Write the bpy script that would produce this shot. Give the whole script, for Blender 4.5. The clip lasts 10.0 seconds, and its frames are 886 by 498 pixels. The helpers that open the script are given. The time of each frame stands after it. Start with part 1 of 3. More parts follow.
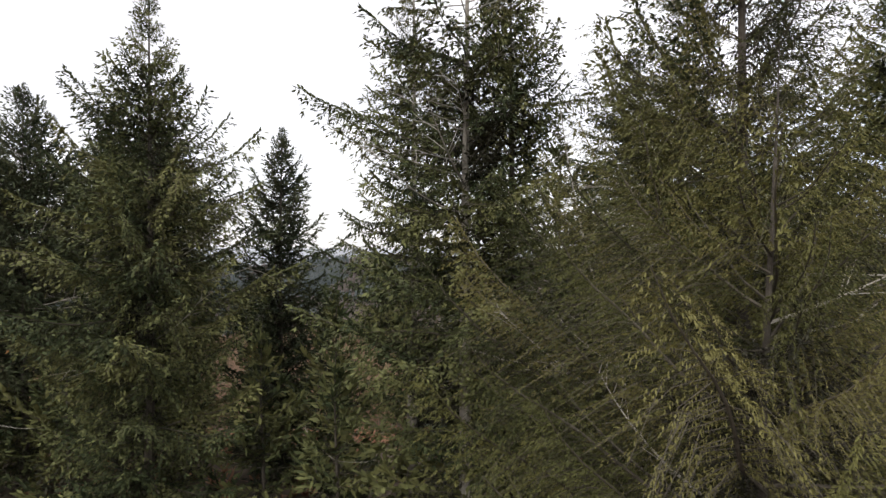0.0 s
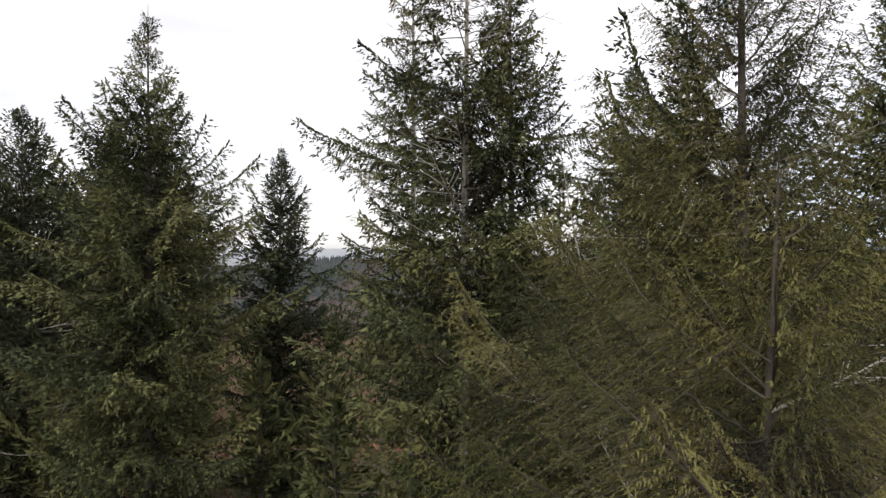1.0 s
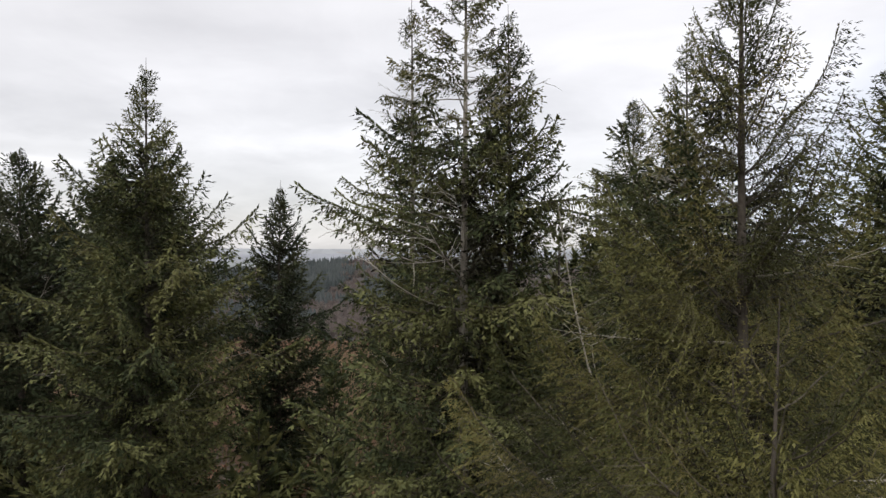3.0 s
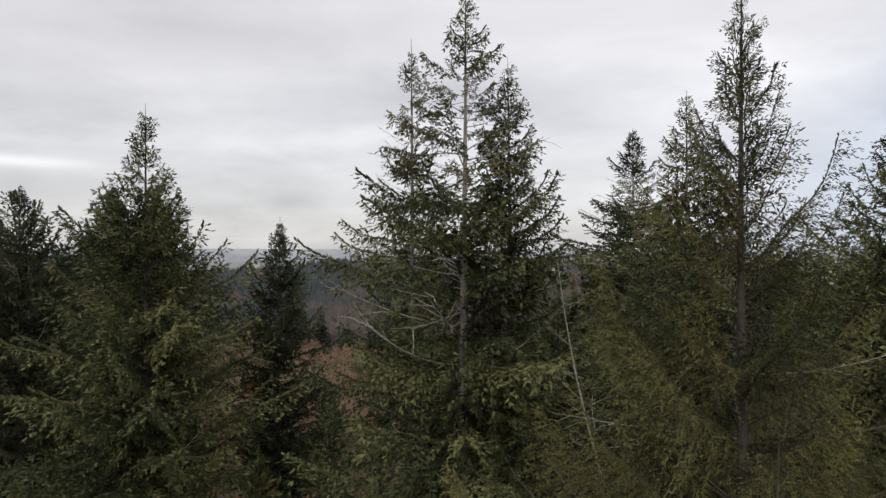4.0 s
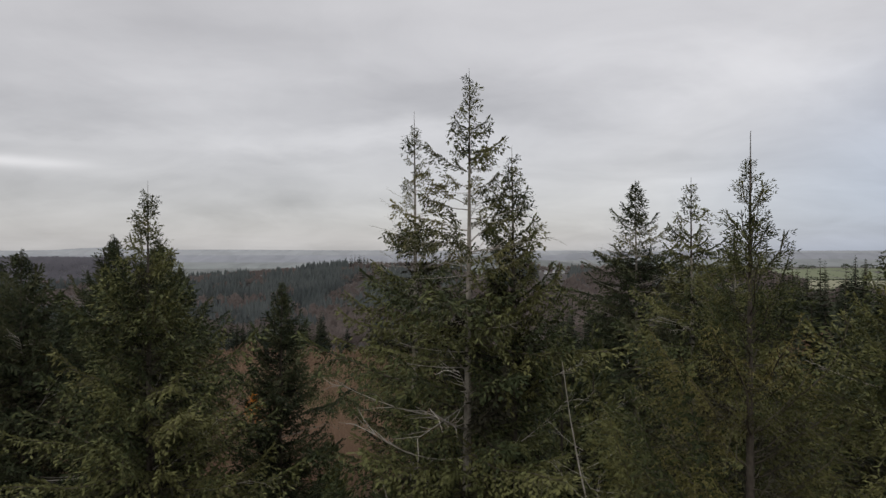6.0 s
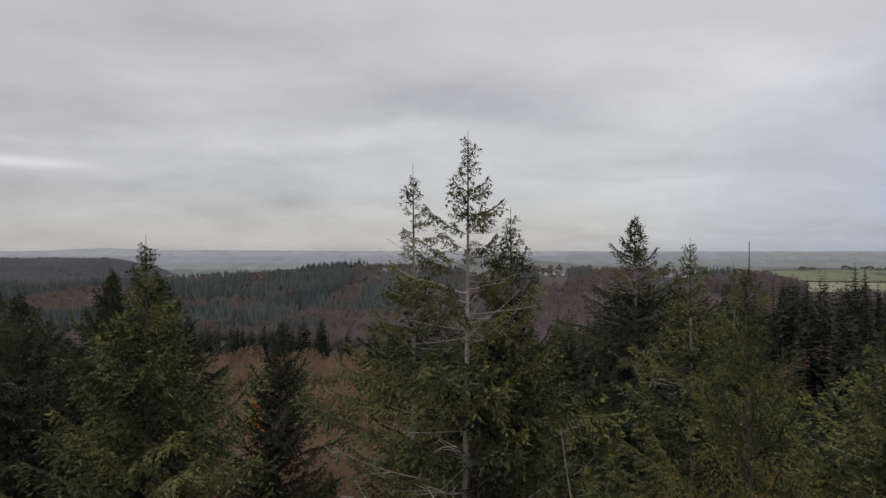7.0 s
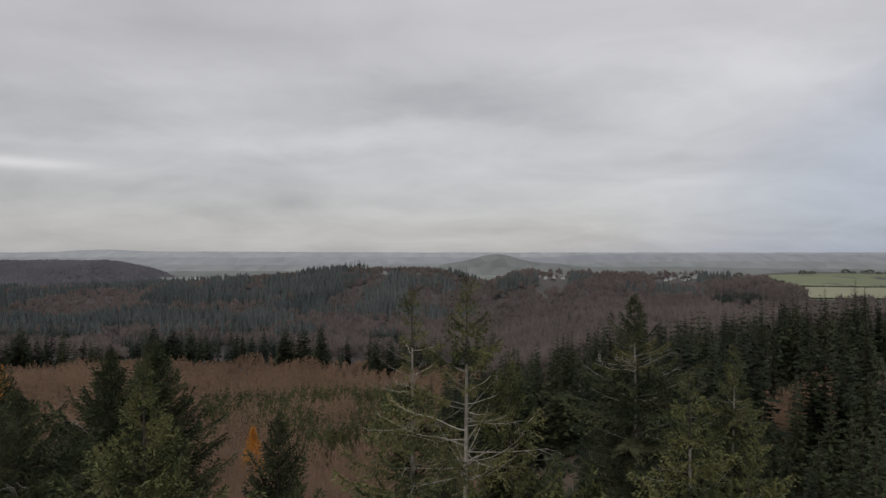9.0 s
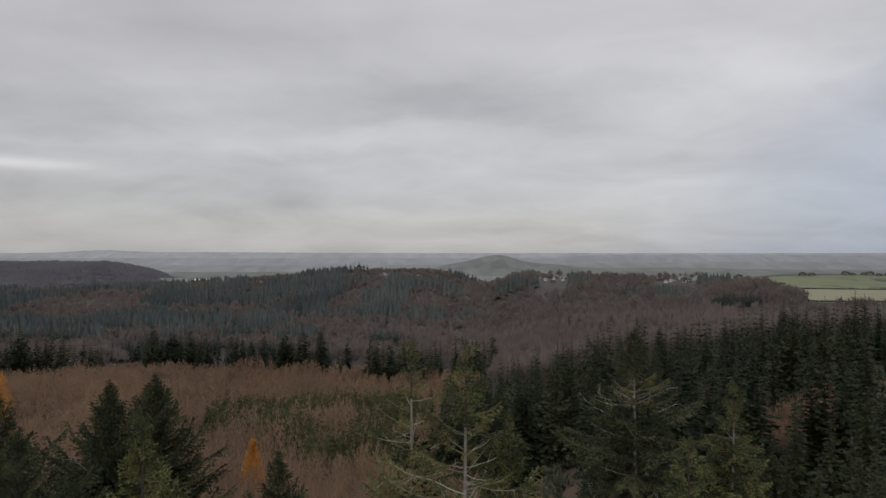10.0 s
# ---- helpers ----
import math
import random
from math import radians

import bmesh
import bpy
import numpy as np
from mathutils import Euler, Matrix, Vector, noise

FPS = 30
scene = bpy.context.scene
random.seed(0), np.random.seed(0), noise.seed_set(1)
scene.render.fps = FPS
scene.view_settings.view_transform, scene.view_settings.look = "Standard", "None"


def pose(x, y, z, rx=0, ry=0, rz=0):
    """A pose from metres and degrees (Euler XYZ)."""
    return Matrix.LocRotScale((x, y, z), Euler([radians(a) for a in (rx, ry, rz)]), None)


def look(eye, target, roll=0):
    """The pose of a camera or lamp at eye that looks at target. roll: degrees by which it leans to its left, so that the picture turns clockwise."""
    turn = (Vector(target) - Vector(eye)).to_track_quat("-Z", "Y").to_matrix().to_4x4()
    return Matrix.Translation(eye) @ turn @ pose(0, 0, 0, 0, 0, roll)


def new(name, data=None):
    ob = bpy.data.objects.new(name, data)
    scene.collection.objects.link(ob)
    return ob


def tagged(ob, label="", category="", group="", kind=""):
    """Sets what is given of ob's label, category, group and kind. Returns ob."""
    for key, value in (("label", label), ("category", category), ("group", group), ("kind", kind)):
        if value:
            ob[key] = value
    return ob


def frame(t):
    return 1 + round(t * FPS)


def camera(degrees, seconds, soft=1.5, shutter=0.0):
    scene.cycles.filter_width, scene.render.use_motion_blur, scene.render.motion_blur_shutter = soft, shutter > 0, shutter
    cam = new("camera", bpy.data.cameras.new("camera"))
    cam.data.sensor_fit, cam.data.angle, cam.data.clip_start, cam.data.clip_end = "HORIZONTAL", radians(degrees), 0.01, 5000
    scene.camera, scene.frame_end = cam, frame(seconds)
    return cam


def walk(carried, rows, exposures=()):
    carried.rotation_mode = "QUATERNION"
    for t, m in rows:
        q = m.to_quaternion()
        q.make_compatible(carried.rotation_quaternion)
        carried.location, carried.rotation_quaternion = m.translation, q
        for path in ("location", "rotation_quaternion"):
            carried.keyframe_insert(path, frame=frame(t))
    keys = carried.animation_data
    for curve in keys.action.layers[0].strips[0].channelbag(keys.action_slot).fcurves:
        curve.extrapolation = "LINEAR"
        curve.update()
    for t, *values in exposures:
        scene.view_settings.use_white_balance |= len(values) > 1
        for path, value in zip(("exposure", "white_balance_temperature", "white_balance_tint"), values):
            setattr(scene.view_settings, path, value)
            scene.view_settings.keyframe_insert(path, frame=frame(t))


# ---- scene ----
cam = camera(72.0, 10.0, soft=1.5)
METRES, EYE = 18.0, 12.0
# seconds, metres right, metres ahead, share of the climb, yaw, pitch, roll
ROWS = [
    (0.0, 0.00, 0.00, 0.000, 0.0, 0.00, 0.0),
    (0.5, 0.02, 0.02, 0.032, 0.0, 0.00, 0.0),
    (1.0, 0.02, 0.04, 0.066, 0.0, 0.00, 0.0),
    (1.5, 0.02, 0.05, 0.094, 0.0, 0.00, 0.0),
    (2.0, 0.03, 0.08, 0.122, 0.0, 0.01, 0.0),
    (2.5, 0.04, 0.10, 0.152, 0.0, 0.01, 0.0),
    (2.7, 0.05, 0.11, 0.1645, 0.0, 0.01, 0.0),
    (3.8, 0.08, 0.14, 0.283, 0.0, 0.02, 0.0),
    (4.0, 0.08, 0.14, 0.301, 0.0, 0.02, 0.0),
    (4.5, 0.02, 0.15, 0.341, 0.0, 0.03, 0.0),
    (5.0, -0.04, 0.17, 0.378, 0.0, 0.04, 0.0),
    (5.5, -0.08, 0.19, 0.418, 0.0, 0.05, 0.0),
    (6.0, -0.06, 0.22, 0.483, 0.0, 0.06, 0.0),
    (6.2, -0.05, 0.23, 0.5075, 0.0, 0.06, 0.0),
    (7.3, 0.00, 0.29, 0.6455, 0.0, 0.09, 0.0),
    (7.5, 0.00, 0.30, 0.672, 0.0, 0.09, 0.0),
    (8.0, 0.03, 0.32, 0.741, 0.0, 0.11, 0.0),
    (8.5, 0.04, 0.33, 0.810, 0.0, 0.13, 0.0),
    (9.0, 0.05, 0.34, 0.876, 0.0, 0.15, 0.0),
    (9.5, 0.07, 0.35, 0.940, 0.0, 0.17, 0.0),
    (10.0, 0.09, 0.36, 1.000, 0.0, 0.18, 0.0),
]
EXPOSURES = [(0.0, 1.20), (0.6, 1.14), (1.5, 1.03), (2.5, 0.86), (4.0, 0.50), (5.0, 0.29), (6.0, 0.12), (7.5, 0.02), (10.0, -0.03)]
walk(cam, [(t, pose(x, y, EYE + METRES * z, 90 + pitch, roll, yaw)) for t, x, y, z, yaw, pitch, roll in ROWS], EXPOSURES)

# ---- sky and sun ----
SUN_UP, SUN_ROUND = radians(36), radians(200)
world = bpy.data.worlds.new("overcast_sky")
scene.world = world
world.use_nodes = True


def wire(tree, a, out, b, inp):
    tree.links.new(a.outputs[out], b.inputs[inp])


def build_sky():
    nt = world.node_tree
    nt.nodes.clear()
    N = nt.nodes.new

    def calc(kind, a, b, c=None):
        m = N("ShaderNodeMath")
        m.operation = kind
        for k, v in enumerate((a, b, c)):
            if v is None:
                continue
            if isinstance(v, (int, float)):
                m.inputs[k].default_value = v
            else:
                nt.links.new(v, m.inputs[k])
        return m.outputs[0]

    out, bg, bg2, add = N("ShaderNodeOutputWorld"), N("ShaderNodeBackground"), N("ShaderNodeBackground"), N("ShaderNodeAddShader")
    sky = N("ShaderNodeTexSky")
    sky.sky_type, sky.sun_disc, sky.sun_elevation, sky.sun_rotation = "NISHITA", False, SUN_UP, SUN_ROUND
    bg.inputs["Strength"].default_value = 0.012
    wire(nt, sky, "Color", bg, "Color")
    tc, sep = N("ShaderNodeTexCoord"), N("ShaderNodeSeparateXYZ")
    wire(nt, tc, "Generated", sep, 0)
    x, y, z = sep.outputs
    lift = calc("ADD", calc("MAXIMUM", z, 0.0), 0.20)
    px, py = calc("DIVIDE", x, lift), calc("DIVIDE", y, lift)
    layers = []
    for sx, sy, scale, detail, shift in ((0.62, 0.80, 0.80, 5.0, 3.1), (0.90, 1.0, 1.7, 6.0, 7.7)):
        comb = N("ShaderNodeCombineXYZ")
        nt.links.new(calc("MULTIPLY", px, sx), comb.inputs[0])
        nt.links.new(calc("MULTIPLY", py, sy), comb.inputs[1])
        comb.inputs[2].default_value = shift
        noi = N("ShaderNodeTexNoise")
        noi.inputs["Scale"].default_value, noi.inputs["Detail"].default_value, noi.inputs["Roughness"].default_value = scale, detail, 0.56
        noi.inputs["Distortion"].default_value = 0.8
        wire(nt, comb, 0, noi, "Vector")
        layers.append(noi.outputs[0])
    # long banks of cloud across the north: place and half size as slopes to the right and up, and how much they lighten
    ahead = calc("MAXIMUM", y, 0.3)
    warp = N("ShaderNodeTexNoise")
    warp.inputs["Scale"].default_value, warp.inputs["Detail"].default_value, warp.inputs["Roughness"].default_value = 5.0, 5.0, 0.6
    squash = N("ShaderNodeMapping")
    squash.inputs["Scale"].default_value = (1.0, 1.0, 3.0)
    wire(nt, tc, "Generated", squash, "Vector")
    wire(nt, squash, 0, warp, "Vector")
    wsep = N("ShaderNodeSeparateColor")
    wire(nt, warp, "Color", wsep, 0)
    right = calc("ADD", calc("DIVIDE", x, ahead), calc("MULTIPLY", calc("SUBTRACT", wsep.outputs[0], 0.5), 0.42))
    rise = calc("ADD", calc("DIVIDE", z, ahead), calc("MULTIPLY", calc("SUBTRACT", wsep.outputs[1], 0.5), 0.10))
    banks = 0.0
    for u, v, half_wide, half_high, amount in (
            (0.06, 0.245, 0.27, 0.045, -0.115), (-0.64, 0.215, 0.17, 0.045, -0.10), (-0.10, 0.183, 0.30, 0.022, 0.07),
            (-0.68, 0.185, 0.20, 0.014, 0.06), (-0.60, 0.098, 0.22, 0.020, -0.08), (-0.28, 0.072, 0.20, 0.014, -0.06),
            (-0.26, 0.148, 0.13, 0.016, -0.07), (0.50, 0.30, 0.17, 0.055, 0.09), (0.70, 0.24, 0.12, 0.035, -0.05),
            (-0.45, 0.36, 0.40, 0.030, -0.05), (-0.35, 0.285, 0.28, 0.022, 0.05), (0.42, 0.145, 0.22, 0.018, -0.04), (-0.35, 0.025, 0.60, 0.030, 0.05)):
        far = calc("ADD", calc("POWER", calc("DIVIDE", calc("SUBTRACT", right, u), half_wide), 2.0), calc("POWER", calc("DIVIDE", calc("SUBTRACT", rise, v), half_high), 2.0))
        banks = calc("MULTIPLY_ADD", calc("EXPONENT", calc("MULTIPLY", far, -1.0), 0.0), amount, banks)
    front = N("ShaderNodeMapRange")
    front.interpolation_type = "SMOOTHSTEP"
    front.inputs["From Min"].default_value, front.inputs["From Max"].default_value = 0.3, 0.6
    nt.links.new(y, front.inputs["Value"])
    cloud = calc("ADD", calc("MULTIPLY", layers[0], 0.38), calc("MULTIPLY", layers[1], 0.24))
    cloud = calc("MULTIPLY_ADD", banks, front.outputs[0], calc("ADD", cloud, 0.20))
    ramp = N("ShaderNodeValToRGB")
    ramp.color_ramp.elements[0].position, ramp.color_ramp.elements[0].color = 0.36, (0.400, 0.388, 0.394, 1)
    ramp.color_ramp.elements[1].position, ramp.color_ramp.elements[1].color = 0.66, (0.650, 0.635, 0.642, 1)
    nt.links.new(cloud, ramp.inputs[0])
    # thinner cloud low in the east lets blue through
    east = N("ShaderNodeMapRange")
    east.interpolation_type = "SMOOTHSTEP"
    east.inputs["From Min"].default_value, east.inputs["From Max"].default_value = 0.12, 0.62
    nt.links.new(calc("SUBTRACT", x, calc("MULTIPLY", z, 1.25)), east.inputs["Value"])
    tint = N("ShaderNodeMix")
    tint.data_type, tint.blend_type = "RGBA", "MULTIPLY"
    nt.links.new(calc("MULTIPLY", east.outputs[0], 0.9), tint.inputs[0])
    wire(nt, ramp, "Color", tint, 6)
    tint.inputs[7].default_value = (0.68, 0.78, 0.96, 1)
    wire(nt, tint, 2, bg2, "Color")
    # an overcast sky is brightest overhead; a slit between the clouds glows low in the west
    zenith = N("ShaderNodeMapRange")
    zenith.interpolation_type = "SMOOTHSTEP"
    for k, v in (("From Min", 0.36), ("From Max", 1.0), ("To Min", 1.0), ("To Max", 2.35)):
        zenith.inputs[k].default_value = v
    nt.links.new(z, zenith.inputs["Value"])
    haze = N("ShaderNodeMapRange")
    for k, v in (("From Min", 0.0), ("From Max", 0.15), ("To Min", 0.80), ("To Max", 1.0)):
        haze.inputs[k].default_value = v
    nt.links.new(z, haze.inputs["Value"])
    low = calc("POWER", calc("DIVIDE", calc("SUBTRACT", z, 0.118), 0.0075), 2.0)
    west = calc("POWER", calc("DIVIDE", calc("ADD", x, 0.64), 0.13), 4.0)
    slit = calc("EXPONENT", calc("MULTIPLY", calc("ADD", low, west), -1.0), 0.0)
    nt.links.new(calc("MULTIPLY", haze.outputs[0], calc("ADD", calc("MULTIPLY_ADD", x, 0.14, zenith.outputs[0]), calc("MULTIPLY", slit, 0.40))), bg2.inputs["Strength"])
    wire(nt, bg, 0, add, 0)
    wire(nt, bg2, 0, add, 1)
    wire(nt, add, 0, out, 0)


build_sky()
sun = new("sun", bpy.data.lights.new("sun", "SUN"))
sun.data.energy, sun.data.angle, sun.data.color = 0.74, radians(25), (1.0, 0.97, 0.92)
sun.matrix_world = look((0, 0, 60), (-math.sin(SUN_ROUND) * 40, -math.cos(SUN_ROUND) * 40, 60 - 40 * math.tan(SUN_UP)))


# ---- materials ----
def material(name, dark, light, scale=4.0, rough=0.85, island=0.0, each=0.0, through_light=0.0, bump=0.0, detail=6.0, spec=0.15, accent=None):
    """A matt surface from two colours, mixed by grain at two scales and by the piece."""
    m = bpy.data.materials.new(name)
    m.use_nodes = True
    nt = m.node_tree
    N = nt.nodes.new
    bsdf = nt.nodes["Principled BSDF"]
    bsdf.inputs["Roughness"].default_value = rough
    bsdf.inputs["Specular IOR Level"].default_value = spec
    tc = N("ShaderNodeTexCoord")
    fine, broad = N("ShaderNodeTexNoise"), N("ShaderNodeTexNoise")
    fine.inputs["Scale"].default_value, fine.inputs["Detail"].default_value = scale, detail
    broad.inputs["Scale"].default_value, broad.inputs["Detail"].default_value = scale * 0.13, 3.0
    wire(nt, tc, "Object", fine, "Vector")
    wire(nt, tc, "Object", broad, "Vector")
    mix = N("ShaderNodeMath")
    mix.operation = "ADD"
    wire(nt, fine, 0, mix, 0)
    wire(nt, broad, 0, mix, 1)
    last = mix
    for share, node, socket in ((island, "ShaderNodeNewGeometry", "Random Per Island"), (each, "ShaderNodeObjectInfo", "Random")):
        if share:
            src, mad, sub = N(node), N("ShaderNodeMath"), N("ShaderNodeMath")
            sub.operation, mad.operation = "SUBTRACT", "MULTIPLY_ADD"
            sub.inputs[1].default_value, mad.inputs[1].default_value = 0.5, share
            wire(nt, src, socket, sub, 0)
            wire(nt, sub, 0, mad, 0)
            wire(nt, last, 0, mad, 2)
            last = mad
    ramp = N("ShaderNodeValToRGB")
    ramp.color_ramp.elements[0].position, ramp.color_ramp.elements[0].color = 0.30, (*dark, 1)
    ramp.color_ramp.elements[1].position, ramp.color_ramp.elements[1].color = 0.70, (*light, 1)
    half = N("ShaderNodeMath")
    half.operation = "MULTIPLY"
    half.inputs[1].default_value = 0.5
    wire(nt, last, 0, half, 0)
    wire(nt, half, 0, ramp, 0)
    colour = ramp.outputs["Color"]
    if accent:
        info, share, tint = N("ShaderNodeObjectInfo"), N("ShaderNodeMapRange"), N("ShaderNodeMix")
        share.inputs["From Min"].default_value, share.inputs["From Max"].default_value = 0.55, 1.0
        share.inputs["To Max"].default_value = 0.75
        wire(nt, info, "Random", share, "Value")
        tint.data_type = "RGBA"
        wire(nt, share, 0, tint, 0)
        nt.links.new(colour, tint.inputs[6])
        tint.inputs[7].default_value = (*accent, 1)
        colour = tint.outputs[2]
    nt.links.new(colour, bsdf.inputs["Base Color"])
    if bump:
        bp = N("ShaderNodeBump")
        bp.inputs["Strength"].default_value, bp.inputs["Distance"].default_value = bump, 0.03
        wire(nt, fine, 0, bp, "Height")
        wire(nt, bp, "Normal", bsdf, "Normal")
    if through_light:
        tr, ms = N("ShaderNodeBsdfTranslucent"), N("ShaderNodeMixShader")
        ms.inputs[0].default_value = through_light
        nt.links.new(colour, tr.inputs["Color"])
        wire(nt, bsdf, 0, ms, 1)
        wire(nt, tr, 0, ms, 2)
        wire(nt, ms, 0, nt.nodes["Material Output"], 0)
    return m


def haze_tone(name, hazed_colour, haze_glow, scale):
    """Distant farmland: a patchwork of fields, with aerial haze painted in as pale colour and emission."""
    m = material(name, tuple(c * 0.75 for c in hazed_colour), tuple(min(1.0, c * 1.25) for c in hazed_colour), scale, 0.95)
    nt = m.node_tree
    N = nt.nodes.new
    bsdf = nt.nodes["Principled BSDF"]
    bsdf.inputs["Emission Color"].default_value = (*haze_glow, 1)
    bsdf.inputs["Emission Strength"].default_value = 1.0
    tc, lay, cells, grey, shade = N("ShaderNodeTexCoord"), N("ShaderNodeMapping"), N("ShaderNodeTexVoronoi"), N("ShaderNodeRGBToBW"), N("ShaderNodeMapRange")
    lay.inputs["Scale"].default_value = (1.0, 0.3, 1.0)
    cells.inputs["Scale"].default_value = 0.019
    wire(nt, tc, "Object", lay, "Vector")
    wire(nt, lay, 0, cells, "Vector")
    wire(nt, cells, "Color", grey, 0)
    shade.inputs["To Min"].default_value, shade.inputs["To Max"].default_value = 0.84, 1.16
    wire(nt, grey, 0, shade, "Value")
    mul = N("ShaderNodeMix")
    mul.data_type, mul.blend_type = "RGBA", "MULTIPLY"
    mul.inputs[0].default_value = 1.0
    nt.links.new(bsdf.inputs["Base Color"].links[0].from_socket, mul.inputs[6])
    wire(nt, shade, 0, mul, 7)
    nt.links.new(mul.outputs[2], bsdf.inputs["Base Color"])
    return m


BARK = material("fir_bark", (0.028, 0.023, 0.018), (0.10, 0.086, 0.07), 9.0, 0.9, bump=0.6)
LIMB = material("fir_limb", (0.028, 0.023, 0.017), (0.11, 0.096, 0.076), 5.0, 0.9, each=0.6)
PALE = material("pale_dead_wood", (0.15, 0.14, 0.115), (0.36, 0.33, 0.29), 6.0, 0.9)
GREYLIMB = material("grey_fir_limb", (0.16, 0.145, 0.12), (0.44, 0.41, 0.36), 3.0, 0.9, each=0.8)
PALEBARK = material("pale_lichened_bark", (0.11, 0.10, 0.083), (0.34, 0.31, 0.265), 7.0, 0.9, bump=0.5)
OLIVE = material("olive_needles", (0.026, 0.030, 0.009), (0.162, 0.155, 0.050), 0.9, 0.75, 0.18, 0.9, 0.06, accent=(0.125, 0.105, 0.040))
GREEN = material("green_needles", (0.025, 0.033, 0.013), (0.136, 0.142, 0.054), 0.9, 0.75, 0.5, 0.9, 0.02, accent=(0.098, 0.094, 0.034))
TAWNY = material("tawny_needles", (0.044, 0.048, 0.019), (0.180, 0.172, 0.070), 0.9, 0.75, 0.5, 0.9, 0.06, accent=(0.125, 0.112, 0.05))
DARK = material("dark_needles", (0.022, 0.030, 0.016), (0.082, 0.094, 0.046), 0.9, 0.75, 0.5, 0.7, 0.06, accent=(0.07, 0.07, 0.034))
# dead twigs inside the crowns, coloured near black to paint in the shade there
INNER = material("shaded_dead_inner_twigs", (0.012, 0.012, 0.008), (0.042, 0.040, 0.024), 0.9, 0.85, 0.5, 0.6, 0.0)
MIDGREEN = material("distant_fir_needles", (0.010, 0.016, 0.009), (0.040, 0.047, 0.022), 0.5, 0.8, 0.4, 0.9, 0.05)
TWIGS = material("bare_larch_twigs", (0.175, 0.120, 0.083), (0.320, 0.214, 0.145), 0.03, 0.9, 0.05, 0.0, 0.42)
BRACKEN = material("withered_bracken", (0.11, 0.05, 0.028), (0.30, 0.165, 0.10), 0.3, 0.9, 0.6)
AMBER = material("amber_larch_needles", (0.32, 0.135, 0.022), (0.70, 0.34, 0.065), 0.8, 0.8, 0.5, 0.0, 0.3)
YOUNG = material("young_spruce_needles", (0.036, 0.043, 0.018), (0.105, 0.108, 0.046), 0.05, 0.85, 0.5, 0.0, 0.1)
# ridge conifers: needle colour paled and blued to stand for aerial haze
WOODS = material("hazed_conifer_woods", (0.062, 0.073, 0.074), (0.142, 0.157, 0.152), 0.014, 0.9, 0.22, 0.0, 0.2)
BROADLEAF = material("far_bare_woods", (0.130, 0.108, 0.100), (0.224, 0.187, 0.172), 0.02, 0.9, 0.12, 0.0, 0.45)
SLOPEGREEN = material("conifers_across_the_valley", (0.022, 0.031, 0.027), (0.066, 0.078, 0.062), 0.02, 0.9, 0.3, 0.0, 0.1)
# hill woods two kilometres off: haze is mixed into this purple-grey
HILLWOOD = material("hazed_hill_woods", (0.130, 0.127, 0.145), (0.212, 0.205, 0.226), 0.01, 0.95, 0.05, 0.0, 0.3)
PASTURE = material("green_pasture", (0.110, 0.126, 0.074), (0.160, 0.174, 0.102), 0.03, 0.9)
STUBBLE = material("pale_stubble_field", (0.160, 0.160, 0.105), (0.225, 0.220, 0.150), 0.03, 0.9)
HEDGE = material("dark_hedge_leaves", (0.035, 0.045, 0.03), (0.09, 0.10, 0.06), 0.2, 0.9, 0.5)
RENDERED = material("white_rendered_wall", (0.55, 0.54, 0.52), (0.72, 0.71, 0.69), 0.6, 0.8)
SLATE = material("grey_slate_roof", (0.16, 0.16, 0.18), (0.30, 0.30, 0.32), 0.8, 0.6)
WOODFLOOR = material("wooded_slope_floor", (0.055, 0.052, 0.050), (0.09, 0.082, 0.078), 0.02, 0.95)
# floor colour greyed and lifted to imitate haze over the far ground
FARFLOOR = material("hazed_hill_floor", (0.075, 0.073, 0.080), (0.115, 0.111, 0.118), 0.01, 0.95)
SOIL = material("forest_floor", (0.05, 0.038, 0.027), (0.105, 0.078, 0.057), 0.05, 0.95, bump=0.3)


# ---- the lie of the land ----
def smooth(a, b, v):
    s = np.clip((v - a) / (b - a), 0, 1)
    return s * s * (3 - 2 * s)


def hump(x, y, cx, cy, sx, sy, h):
    return h * np.exp(-((x - cx) / sx) ** 2 - ((y - cy) / sy) ** 2)


def land(x, y):
    """Height of the ground: a shelf under the firs, a valley ahead, a ridge behind it, higher fields to the east."""
    x, y = np.asarray(x, float), np.asarray(y, float)
    d = np.maximum(y, 0.0)
    valley = np.interp(d, [0, 40, 75, 115, 140, 220, 420, 620, 900, 1500, 5000], [0, -1, -10, -20, -25, -36, -54, -70, -79, -93, -95])
    shelf = np.interp(d, [0, 40, 120, 220, 300, 500, 800, 1020, 1300, 5000], [0, -1, -9, -18, -23, -30, -28, -20, -76, -95])
    side = smooth(0.02, 0.34 - 0.2 * smooth(600, 950, d), x / np.maximum(d, 60.0))
    shelf = shelf + 8.0 * smooth(0.30, 0.70, x / np.maximum(d, 60.0)) * smooth(60, 140, d) * (1 - smooth(230, 400, d))
    shelf = shelf + 13.0 * smooth(0.42, 0.56, x / np.maximum(d, 60.0)) * smooth(450, 700, d) * (1 - smooth(950, 1300, d))
    z = valley * (1 - side) + shelf * side
    z = z + (1 - 0.6 * side) * hump(x, y, -60, 1230, np.where(x < -60, 500, 190), 300, 68) + hump(x, y, -900, 1150, 420, 280, 24)
    z = z + 80 * (1 - smooth(-1125, -925, x)) * np.exp(-((y - 2000) / 420) ** 2)
    return z + 1.2 * np.sin(x * 0.031 + 1.0) * np.sin(y * 0.027) * smooth(40, 200, d)


